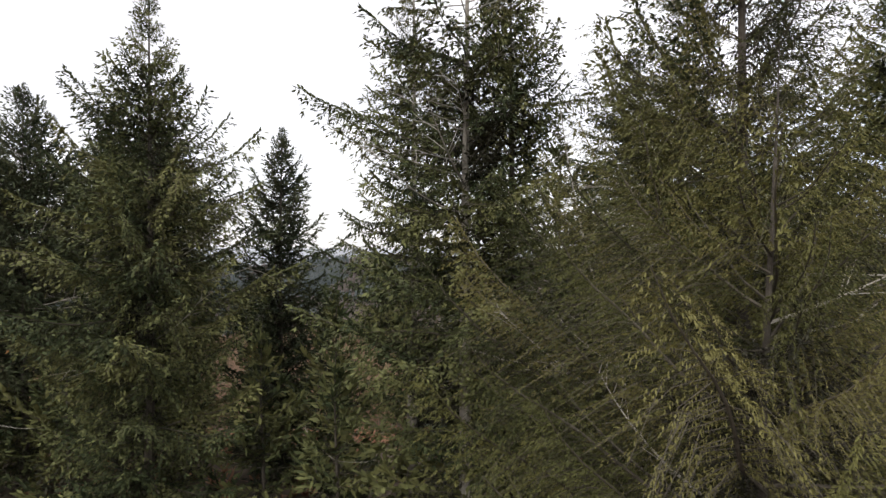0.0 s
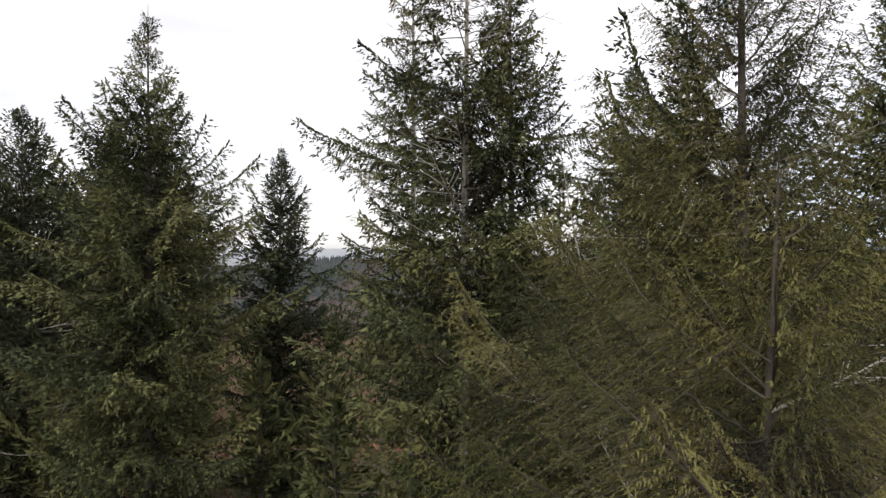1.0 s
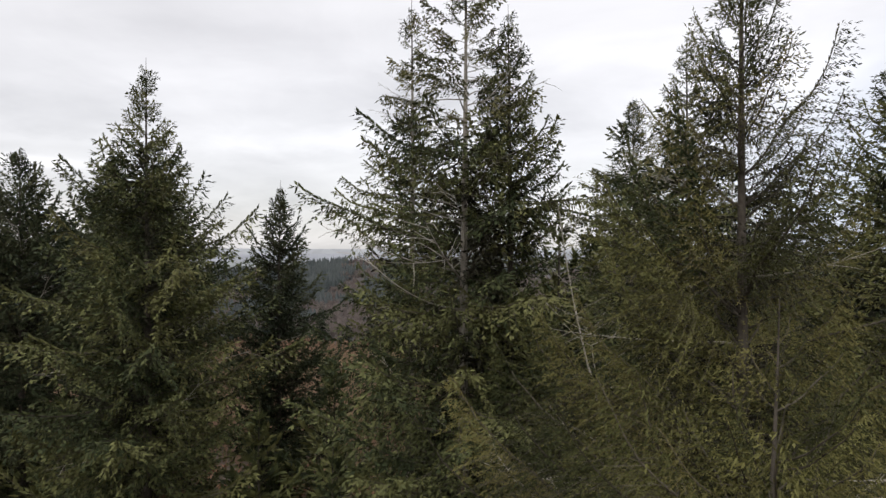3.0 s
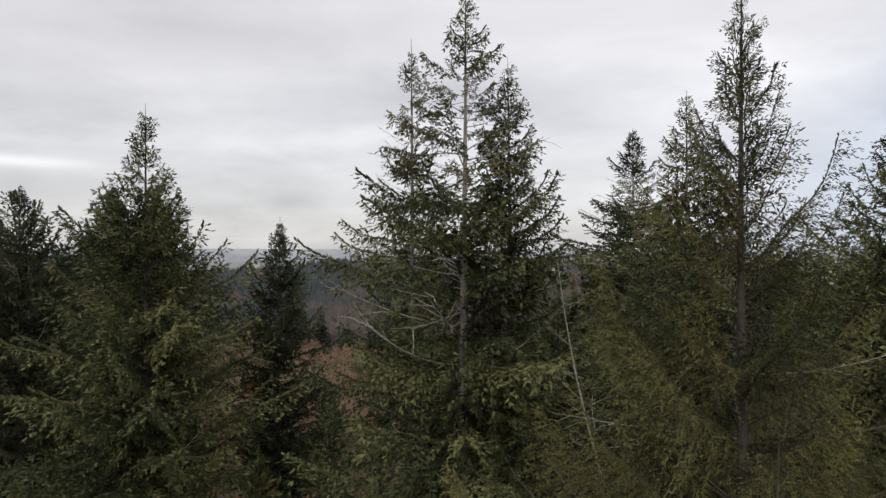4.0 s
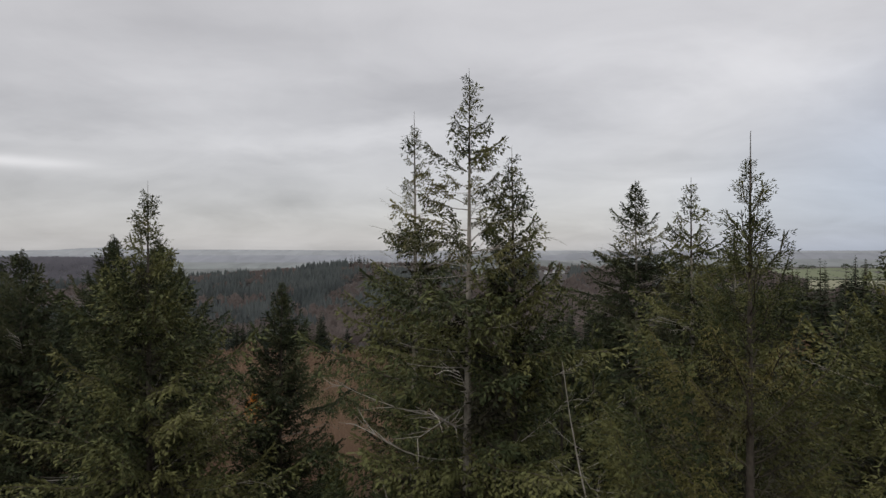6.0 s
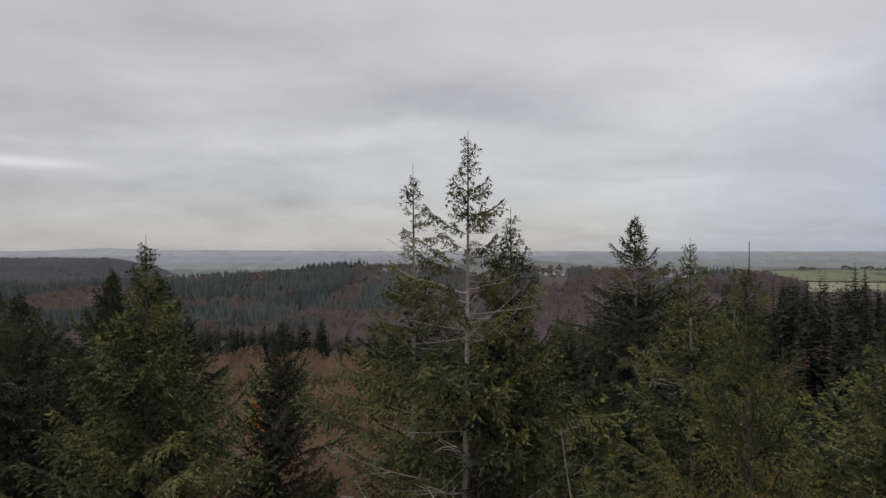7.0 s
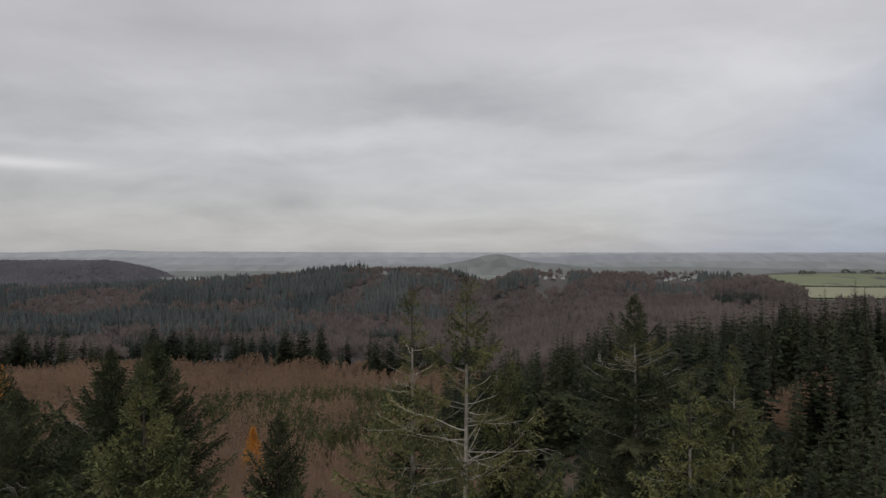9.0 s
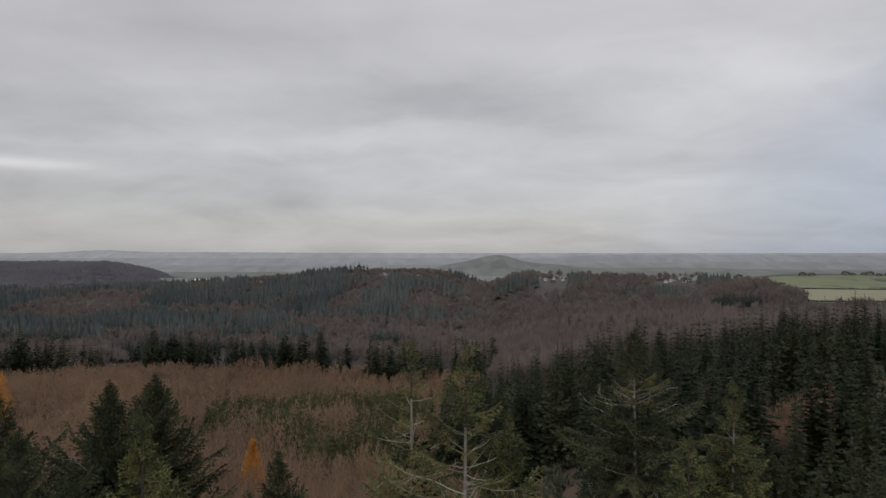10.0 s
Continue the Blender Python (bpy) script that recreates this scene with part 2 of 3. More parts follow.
def ground_z(x, y):
    return float(land(x, y))


def mesh_of(name, verts, faces, mats, index=None, soft=False):
    me = bpy.data.meshes.new(name)
    me.from_pydata(verts, [], faces)
    for m in mats:
        me.materials.append(m)
    if index is not None:
        me.polygons.foreach_set("material_index", np.asarray(index, dtype=np.int32))
    if soft:
        me.polygons.foreach_set("use_smooth", np.ones(len(faces), dtype=bool))
    me.update()
    return me


def build_ground():
    xs = np.concatenate([-np.geomspace(4900, 20, 70), np.linspace(-18, 18, 10), np.geomspace(20, 4900, 70)])
    ys = np.concatenate([np.linspace(-1500, -20, 25), np.linspace(0, 600, 90), np.geomspace(610, 4900, 90)])
    gx, gy = np.meshgrid(xs, ys)
    gz = land(gx, gy)
    w = len(xs)
    verts = np.stack([gx.ravel(), gy.ravel(), gz.ravel()], 1).tolist()
    faces = [(j * w + i, j * w + i + 1, (j + 1) * w + i + 1, (j + 1) * w + i) for j in range(len(ys) - 1) for i in range(w - 1)]
    # past 1320 m the floor takes the tone with haze painted in
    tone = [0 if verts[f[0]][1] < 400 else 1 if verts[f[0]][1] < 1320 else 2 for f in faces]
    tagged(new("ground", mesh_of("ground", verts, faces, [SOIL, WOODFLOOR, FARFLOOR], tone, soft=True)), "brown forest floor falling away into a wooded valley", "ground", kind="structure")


build_ground()


# ---- conifers near by ----
class Soup:
    """Collects triangles and tubes for one mesh."""

    def __init__(self):
        self.v, self.f, self.i = [], [], []

    def tube(self, pts, radii, sides, slot):
        base = len(self.v)
        for k, (p, r) in enumerate(zip(pts, radii)):
            t = (pts[min(k + 1, len(pts) - 1)] - pts[max(k - 1, 0)]).normalized()
            a = t.orthogonal().normalized()
            b = t.cross(a)
            for s in range(sides):
                w = 2 * math.pi * s / sides
                self.v.append(tuple(p + (a * math.cos(w) + b * math.sin(w)) * r))
        for k in range(len(pts) - 1):
            for s in range(sides):
                n = (s + 1) % sides
                self.f.append((base + k * sides + s, base + k * sides + n, base + (k + 1) * sides + n, base + (k + 1) * sides + s))
                self.i.append(slot)

    def blade(self, p, d, side, length, width, slot):
        n = len(self.v)
        q = p + side * (width * 0.5)
        r = p - side * (width * 0.5)
        self.v += [tuple(r), tuple(q), tuple(p + d * length)]
        self.f.append((n, n + 1, n + 2))
        self.i.append(slot)

    def halves(self, name, wood, needles):
        """Two meshes out of one: the wood, and the needles on it."""
        made = []
        for slot, mat, called in ((0, wood, name), (1, needles, "needles")):
            back, verts, faces = {}, [], []
            for f, i in zip(self.f, self.i):
                if i == slot:
                    for k in f:
                        if k not in back:
                            back[k] = len(verts)
                            verts.append(self.v[k])
                    faces.append(tuple(back[k] for k in f))
            made.append(mesh_of(called, verts, faces, [mat]))
        return made

    def whole(self, name, wood, needles):
        return [self.mesh(name, [wood, needles])]

    def mesh(self, name, mats):
        return mesh_of(name, self.v, self.f, mats, self.i)


UP = Vector((0, 0, 1))


def shoot(soup, rng, p, d, length, width, blades, slot, face=UP, roll=0.55):
    """A needled shoot: a flat tapering spray that mostly faces the sky, a low crest on it, and loose needles at its edges."""
    side = d.cross(face)
    if side.length < 0.05:
        side = d.orthogonal()
    side = (Matrix.Rotation(rng.uniform(-roll, roll), 3, d) @ side.normalized()) * (width * 0.5)
    top = side.cross(d)
    n = len(soup.v)
    tip = p + d * length
    mid = p + d * (length * rng.uniform(0.35, 0.55))
    soup.v += [tuple(p), tuple(mid + side), tuple(tip), tuple(mid - side * rng.uniform(0.8, 1.1))]
    soup.f.append((n, n + 1, n + 2, n + 3))
    soup.i.append(slot)
    if blades > 1:
        soup.v += [tuple(p + d * length * 0.15 - top * 0.3), tuple(mid + top * 0.9), tuple(p + d * length * 0.92 + top * 0.25)]
        soup.f.append((n + 4, n + 5, n + 6))
        soup.i.append(slot)
    for k in range(blades - 2):
        out = side.normalized() * (1 if k % 2 else -1) + top.normalized() * rng.uniform(-0.5, 0.6)
        way = (d * rng.uniform(0.5, 1.0) + out * 0.75).normalized()
        soup.blade(p + d * (length * (k + 0.5) / blades), way, way.cross(top).normalized(), width * rng.uniform(0.9, 1.5), width * 0.30, slot)


def branch_mesh(name, length, seed, needles, droop, gap, blades, size, bare=0.12, sweep=0.18, hang=0.3, wood=LIMB):
    """A fir branch along +x: a limb, side twigs that spread flat and arch down at their ends, needled shoots along them, tassels below."""
    rng = random.Random(seed)
    soup = Soup()
    bend = rng.uniform(-0.08, 0.08)
    wave = rng.uniform(0, 6.28)
    thin = bare < 0.25
    close_by = gap < 0.09

    def axis(s):
        return Vector((s * length, bend * length * s * s + 0.02 * length * math.sin(s * 7 + wave), length * (-droop * s + (droop + sweep * min(1.0, 2.6 / length)) * s * s * s * 0.9) + 0.012 * length * math.sin(s * 11 + wave * 2)))

    n = 9
    soup.tube([axis(k / n) for k in range(n + 1)], [0.0066 * length * (1 - k / n) + 0.006 for k in range(n + 1)], 5, 0)
    s, hand = bare, 1
    wide = size * (0.32 if size < 0.12 else 0.44)
    while s < 1.0:
        p, t = axis(s), (axis(min(s + 0.03, 1.0)) - axis(s - 0.03)).normalized()
        lat = UP.cross(t).normalized() * hand
        reach = min(0.40 * length * (1.05 - s) + 0.16, 1.35) * min(1.0, 0.5 + (s - bare) * 2.4) * rng.uniform(0.55, 1.2)
        way = (t * rng.uniform(0.65, 1.0) + lat * rng.uniform(0.55, 0.95) + UP * rng.uniform(-0.22, 0.16)).normalized()
        sag = rng.uniform(0.15, 0.9) * hang * reach

        def twig(a):
            f = a / reach
            return p + way * a - UP * sag * f * f

        if reach > 0.7:
            soup.tube([p, twig(reach * 0.5), twig(reach)], [0.005, 0.004, 0.002] if close_by else [0.008, 0.006, 0.003], 3, 0)
        along, flip = 0.06, 1
        while along < reach:
            q = twig(along)
            ahead = (twig(along + 0.05) - q).normalized()
            spread, lift = (rng.uniform(0.2, 1.2), rng.uniform(-0.5, 0.7)) if close_by else (rng.uniform(0.35, 0.8), rng.uniform(-0.15, 0.3))
            out = (ahead * 0.8 + ahead.cross(UP).normalized() * spread * flip + UP * lift).normalized()
            shoot(soup, rng, q, out, rng.uniform(0.7, 1.25) * size, wide * rng.uniform(0.75, 1.2), blades, 1, roll=0.85)
            if rng.random() < 0.34 * hang:
                down = (ahead * 0.35 - UP + lat * rng.uniform(-0.3, 0.3)).normalized()
                shoot(soup, rng, q, down, rng.uniform(0.8, 1.5) * size, wide * 0.8, max(blades - 2, 1), 1, face=lat, roll=1.5)
            along += gap * rng.uniform(0.75, 1.3)
            flip = -flip
        shoot(soup, rng, twig(reach * 0.93), (way - UP * sag / reach).normalized(), size * 1.2, wide, blades, 1)
        ridge = (t * 0.9 + UP * (rng.uniform(0.1, 0.7) if thin else rng.uniform(-1.0, -0.2)) + lat * rng.uniform(-0.5, 0.5)).normalized()
        shoot(soup, rng, p, ridge, size * rng.uniform(0.8, 1.2), wide, blades, 1, face=lat if thin else UP)
        s += gap * rng.uniform(0.75, 1.25) / length * 0.95
        hand = -hand
    for k in range(5):
        shoot(soup, rng, axis(0.86 + 0.03 * k), (axis(1.0) - axis(0.93) + Vector((0, (k % 3 - 1) * 0.05 * length, rng.uniform(0, 0.02) * length))).normalized(), size * 1.2, wide * 0.8, blades, 1, roll=1.2)
    return soup.halves(name, wood, needles) if close_by and blades > 1 or wood is not LIMB else soup.whole(name, wood, needles)


def dead_mesh(seed):
    """A bare lichened limb with a few snapped twigs."""
    rng = random.Random(seed)
    soup = Soup()
    n, bend, rise = 7, rng.uniform(-0.15, 0.15), rng.uniform(-0.05, 0.30)

    def axis(s):
        return Vector((3.0 * s, 3 * bend * s * s, 3 * (rise * s * s - 0.08 * s)))

    soup.tube([axis(k / n) for k in range(n + 1)], [0.020 * (1 - k / n) + 0.005 for k in range(n + 1)], 5, 0)
    for k in range(9):
        s = rng.uniform(0.3, 1.0)
        p, t = axis(s), (axis(s) - axis(s - 0.05)).normalized()
        way = (t + UP.cross(t) * rng.choice((-1, 1)) * rng.uniform(0.4, 1.0) + UP * rng.uniform(-0.5, 0.3)).normalized()
        r = rng.uniform(0.3, 0.8)
        soup.tube([p, p + way * r * 0.6, p + way * r + UP * rng.uniform(-0.12, 0.12)], [0.010, 0.007, 0.003], 3, 0)
    return soup.mesh("dead_branch", [PALE])


LIBRARY = {}


def library(key, needles, droop, gap, blades, size, bare, sweep, hang, wood=LIMB):
    # short upper branches carry shorter, closer shoots
    shares = (0.42, 0.5, 0.64, 0.88, 1.0, 1.0) if key in ("fir", "open", "nearopen", "dusky") else (1.0,) * 6
    LIBRARY[key] = [(L, [branch_mesh("branch", L, 100 * k + 7 * v + len(key), needles, droop, gap * fine, blades, size * fine ** 0.7, bare, sweep, hang, wood) for v in range(3)])
                    for k, (L, fine) in enumerate(zip((0.55, 1.0, 1.8, 2.9, 4.3, 6.2), shares))]


library("near", OLIVE, 0.04, 0.054, 2, 0.088, 0.05, 0.22, 1.7)
library("nearest", OLIVE, 0.04, 0.043, 2, 0.064, 0.05, 0.22, 1.7)
library("fir", GREEN, 0.08, 0.124, 1, 0.225, 0.07, 0.24, 1.0)
library("nearopen", GREEN, 0.02, 0.082, 2, 0.145, 0.20, 0.26, 0.7)
library("open", TAWNY, 0.02, 0.104, 2, 0.20, 0.30, 0.17, 1.1, GREYLIMB)
library("dusky", DARK, 0.06, 0.165, 2, 0.285, 0.06, 0.24, 0.6)
library("scrub", GREEN, 0.06, 0.220, 1, 0.38, 0.05, 0.20, 0.40)
library("low", GREEN, 0.06, 0.220, 1, 0.36, 0.05, 0.20, 0.40)
# inner branches whose dark colour stands for shade within the crown
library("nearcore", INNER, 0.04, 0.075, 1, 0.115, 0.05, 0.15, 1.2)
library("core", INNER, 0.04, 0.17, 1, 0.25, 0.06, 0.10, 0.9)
DEAD = [dead_mesh(300 + i) for i in range(4)]


def conifer(label, x, y, top, key, girth, slope, seed, up=(52, 6), step=0.58, per=6, lean=(0, 0), gaps=0.08, open_top=0.0, lowest=0.6, bend=0.05, ragged=0.42, leader=0.5, dead=8, name="fir_tree", bark=BARK, fill=3, top_per=4, open_key="open", coarse=5.5):
    """A fir whose crown widens by slope metres a metre down from its top, to girth at most."""
    rng = random.Random(seed)
    base = ground_z(x, y) - 0.1
    tree = new(name)
    tree.location = (x, y, base)
    tagged(tree, label, "conifer tree", "firs beside the clearing")
    h = top - base

    def stem(z):
        f = z / h
        return Vector((lean[0] * f * f + bend * math.sin(f * 6 + seed), lean[1] * f * f + bend * math.cos(f * 5), z))

    soup = Soup()
    n = 16
    soup.tube([stem(h * k / n) for k in range(n + 1)], [0.0100 * h * (1 - k / n) ** 0.95 + 0.006 for k in range(n + 1)], 9, 0)
    soup.i = [1 if bark is PALEBARK and k >= (n - 2) * 9 else 0 for k in range(n * 9)]
    new("trunk", soup.mesh("trunk", [bark, BARK])).parent = tree
    settle = 2.3 if bark is PALEBARK else 7.0

    def put(part_name, me, at, tilt, turn, s):
        br = new(part_name, me[0])
        br.parent = tree
        if len(me) > 1:
            new("needles", me[1]).parent = br
        br.matrix_basis = Matrix.Translation(at) @ pose(0, 0, 0, 0, 0, turn) @ pose(0, 0, 0, 0, -tilt, 0) @ pose(0, 0, 0, rng.uniform(-25, 25)) @ Matrix.Diagonal((s, s, s, 1))

    d = leader
    while h - d > lowest:
        full = min(girth, 0.22 + slope * (d - leader * 0.6) * (0.68 + 0.32 * min(d / 6.0, 1.0))) * (1.0 if d < h * 0.75 else 0.88)
        sets = LIBRARY[open_key if (3.5 if bark is PALEBARK else 0.0) < d < open_top else ("low" if key == "fir" else "scrub") if h - d < coarse and key not in ("near", "nearest") else key]
        turn = rng.uniform(0, 360)
        count = 5 if d < leader + 0.8 else top_per if d < open_top else min(per, 5) if d < 5 else per
        for k in range(count):
            if rng.random() < gaps * (0.3 if d < 3.5 and bark is PALEBARK else 1.0):
                continue
            r = full * rng.uniform(1 - ragged, 1.0 + 0.4 * ragged) * (1.0 if k % 2 == 0 or d < 2 else rng.uniform(0.6, 1.0))
            size, shapes = min(sets, key=lambda e: abs(math.log(e[0] / r)))
            tilt = up[0] * math.exp(-d / settle) + up[1] * (1 - math.exp(-d / settle)) + rng.uniform(-11, 11)
            put("branch", rng.choice(shapes), stem(h - d - rng.uniform(0, step * 0.6)), tilt, turn + k * 360 / count + rng.uniform(-22, 22), r / size)
        # short inner branches by the trunk, their near-black colour deepening the crown's shade
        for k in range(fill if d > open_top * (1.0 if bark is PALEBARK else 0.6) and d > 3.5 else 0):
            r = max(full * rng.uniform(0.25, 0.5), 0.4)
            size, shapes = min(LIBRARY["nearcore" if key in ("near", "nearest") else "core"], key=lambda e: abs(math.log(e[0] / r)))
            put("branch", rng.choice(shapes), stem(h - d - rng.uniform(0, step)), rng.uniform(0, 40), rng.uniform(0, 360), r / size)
        d += step * rng.uniform(0.75, 1.2) * (0.75 + min(d, 8) * 0.05)
    for k in range(22 if bark is PALEBARK else 0):
        d = rng.uniform(0.45, 1.5) * max(open_top, 4.0)
        put("dead_branch", [rng.choice(DEAD)], stem(h - d), rng.uniform(-4, 22), rng.uniform(0, 360), min(girth, slope * d) * rng.uniform(0.55, 0.95) / 3.0)
    for k in range(dead):
        d = rng.uniform(0.22, 0.7) * h
        put("dead_branch", [rng.choice(DEAD)], stem(h - d), rng.uniform(-5, 30), rng.uniform(0, 360), min(girth, slope * d) * rng.uniform(0.6, 0.95) / 3.0)
    return tree


def snag(x, y, tx, ty, top):
    """A thin dead fir, grey and leaning, with snapped twigs."""
    rng = random.Random(91)
    base = ground_z(x, y) - 0.1
    tree = new("dead_fir")
    tree.location = (x, y, base)
    tagged(tree, "thin bare grey dead fir leaning among live ones", "dead tree")
    tip = Vector((tx - x, ty - y, top - base))
    soup = Soup()
    pts = [tip * (k / 10) + Vector((0.25 * math.sin(k * 0.6), 0, 0)) for k in range(11)]
    soup.tube(pts, [0.075 * (1 - k / 10) + 0.012 for k in range(11)], 7, 0)
    new("trunk", soup.mesh("trunk", [PALE])).parent = tree
    for k in range(16):
        f = rng.uniform(0.45, 0.97)
        br = new("dead_branch", rng.choice(DEAD))
        br.parent = tree
        s = (1.05 - f) * rng.uniform(0.9, 1.7) + 0.12
        br.matrix_basis = Matrix.Translation(tip * f) @ pose(0, 0, 0, 0, -rng.uniform(5, 40), rng.uniform(0, 360)) @ Matrix.Diagonal((s, s, s, 1))


def build_firs():
    conifer("broad green fir with a slender leader above young growth", -12.5, 26.0, 23.6, "fir", 5.9, 0.52, 11, ragged=0.42, step=0.62, coarse=2.5, per=7)
    conifer("dusky fir with a dense rounded crown", -22.0, 32.0, 20.8, "dusky", 6.0, 0.80, 12, leader=0.4, per=7)
    conifer("dark fir half hidden behind a broader one", -21.4, 39.8, 21.7, "dusky", 5.4, 0.74, 13, up=(60, 10), per=8, leader=0.4, step=0.5)
    conifer("dark dense fir standing behind two others", -20.0, 43.0, 21.6, "dusky", 5.4, 0.72, 24, up=(60, 8), dead=3, per=8, leader=0.4, step=0.5)
    conifer("dark fir with a broad crown beyond a dusky one", -32.8, 45.0, 20.2, "dusky", 5.2, 0.7, 27, up=(60, 8), dead=3, per=7, leader=0.4)
    conifer("slender dark spruce with a thin pointed crown", -9.1, 34.3, 19.3, "dusky", 3.6, 0.52, 14, step=0.5, dead=4, ragged=0.4)
    conifer("tall ragged fir with a sparse upright top and bare stem", 0.84, 22.1, 27.2, "fir", 5.8, 0.48, 15, open_top=8.0, gaps=0.2, dead=14, step=0.66, bark=PALEBARK, fill=4, top_per=5, ragged=0.55)
    conifer("tall thin-topped fir close behind another", -1.35, 27.5, 26.9, "fir", 4.6, 0.40, 16, open_top=5.0, gaps=0.22, leader=0.8, bark=PALEBARK, top_per=3, ragged=0.55, step=0.66)
    conifer("narrow dense fir pressed against a taller ragged one", 2.5, 22.6, 24.5, "fir", 2.4, 0.42, 23, dead=3)
    conifer("rounded green fir with a forked top", 12.3, 39.3, 25.2, "dusky", 5.0, 0.62, 17, leader=0.4, open_top=5.0, bark=PALEBARK, dead=14)
    conifer("narrow green fir among broader firs", 9.3, 23.1, 23.4, "fir", 4.4, 0.42, 18, open_top=2.0, bark=PALEBARK)
    tall = conifer("olive fir with long upswept feathery branches and tall leader", 6.2, 12.6, 23.1, "near", 6.6, 0.48, 19, up=(60, 21), leader=0.7, step=0.8, per=6, dead=5, ragged=0.45, gaps=0.08, fill=6, open_top=5.0, top_per=8, open_key="nearopen")
    for z, tilt, turn, s, size in ((15.0, 38, 8, 0.9, 3), (14.2, 30, -14, 1.0, 3),
                                   (14.4, 49, 178, 1.08, 4), (13.4, 47, 160, 1.12, 4), (15.3, 53, 196, 1.25, 3), (12.6, 40, 186, 1.1, 4),
                                   (6.6, 36, 181, 1.42, 5), (7.6, 38, 176, 1.30, 5), (9.0, 40, 184, 1.14, 5), (5.4, 30, 190, 1.3, 5),
                                   (10.2, 42, 176, 0.95, 5), (11.0, 44, 190, 0.85, 5), (9.6, 42, 166, 1.05, 5), (8.2, 40, 198, 1.2, 5), (12.4, 44, 182, 0.8, 5), (13.2, 46, 170, 0.7, 5)):
        wood, needles = LIBRARY["near" if size == 5 else "nearopen"][size][1][1]
        limb = new("branch", wood)
        limb.parent = tall
        new("needles", needles).parent = limb
        limb.matrix_basis = Matrix.Translation((0, 0, z)) @ pose(0, 0, 0, 0, 0, turn) @ pose(0, 0, 0, 0, -tilt, 0) @ Matrix.Diagonal((s, s, s, 1))
    conifer("bushy olive fir with hanging lichen-grey twigs", 4.5, 8.4, 14.8, "nearest", 4.4, 0.95, 20, up=(50, 12), leader=0.4, dead=3, per=8, gaps=0.06, ragged=0.45, fill=7, step=0.62, bend=0.22)
    conifer("narrow fir with a crooked thin leader", 18.2, 38.8, 22.2, "fir", 3.6, 0.38, 21, bend=0.2, open_top=4.0, bark=PALEBARK)
    conifer("dark fir with stiff layered branches", 13.6, 18.3, 21.4, "fir", 4.8, 0.66, 22, leader=0.4)
    aside = conifer("olive fir with one long bare lichened limb", 11.6, 10.6, 14.5, "near", 3.4, 0.6, 25, dead=2, fill=0, gaps=0.2)
    limb = new("dead_branch", DEAD[1])
    limb.parent = aside
    limb.matrix_basis = Matrix.Translation((0, 0, 12.6)) @ pose(0, 0, 0, 0, 14, 184) @ Matrix.Diagonal((1.85, 1.6, 1.6, 1))
    snag(7.6, 20.0, 3.95, 20.4, 17.0)
    rng = random.Random(77)
    for x, y, top in ((-17.5, 28.5, 9.5), (-8.0, 27.0, 9.0), (-5.2, 30.0, 10.5), (-15.0, 36.0, 10.5), (-26.0, 30.0, 11.0), (-29.5, 37.0, 14.0), (-4.2, 24.0, 8.5), (5.0, 26.0, 17.2), (7.5, 31.0, 17.0), (15.5, 29.0, 17.5), (-7.0, 38.0, 9.5), (-12.0, 42.0, 9.0)):
        conifer("young dark fir filling a gap under taller firs", x, y, top, "scrub", 3.4, 0.5, rng.randrange(999), dead=2, step=1.0, leader=0.5, name="young_fir")


build_firs()


# ---- conifers further off ----
def far_fir(name, h, girth, seed, needles, rows, per, blades):
    rng = random.Random(seed)
    soup = Soup()
    for k in range(rows):
        f = (k + 0.5) / rows
        z = h * (1 - f * 0.93)
        r = girth * (0.06 + f ** 0.85) * rng.uniform(0.8, 1.15)
        for j in range(per if f > 0.15 else 4):
            w = rng.uniform(0, 6.28)
            rr = r * rng.uniform(0.65, 1.15)
            out = Vector((math.cos(w), math.sin(w), 0))
            sag = Vector((0, 0, rng.uniform(-0.35, 0.25)))
            for b in range(blades):
                q = out * (rr * (b + 0.3) / blades * 0.9) + Vector((0, 0, z)) + sag * rr * b / blades
                turn = Matrix.Rotation(rng.uniform(-0.7, 0.7), 3, "Z") @ out
                way = (turn + sag + Vector((0, 0, rng.uniform(-0.3, 0.5)))).normalized()
                side = way.cross(Vector((rng.uniform(-0.6, 0.6), rng.uniform(-0.6, 0.6), 1))).normalized()
                soup.blade(q, way, side, rr * 0.62 / max(blades * 0.55, 1) + 0.15, rr * (0.30 if blades > 2 else 0.50) + 0.05, 0)
    return soup.mesh(name, [needles])


def far_trunk(h):
    soup = Soup()
    soup.tube([Vector((0, 0, -0.3)), Vector((0, 0, h * 0.5)), Vector((0, 0, h))], [0.012 * h, 0.008 * h, 0.01], 6, 0)
    return soup.mesh("trunk", [BARK])


STEM = far_trunk(22.0)
STAND = [far_fir("crown", 22.0, g, 40 + i, MIDGREEN, 34, 9, 4) for i, g in enumerate((3.4, 4.0, 2.9, 4.6))]
DISTANT = [far_fir("crown", 22.0, g, 50 + i, MIDGREEN, 20, 9, 2) for i, g in enumerate((3.6, 4.4, 3.0))]


def plant(x, y, tall, crowns, rng, label, group):
    tree = new("conifer")
    s = tall / 22.0
    tree.matrix_basis = pose(x, y, ground_z(x, y), 0, 0, rng.uniform(0, 360)) @ Matrix.Diagonal((s, s, s, 1))
    tagged(tree, label, "conifer tree", group)
    for part_name, me in (("trunk", STEM), ("crown", rng.choice(crowns))):
        new(part_name, me).parent = tree


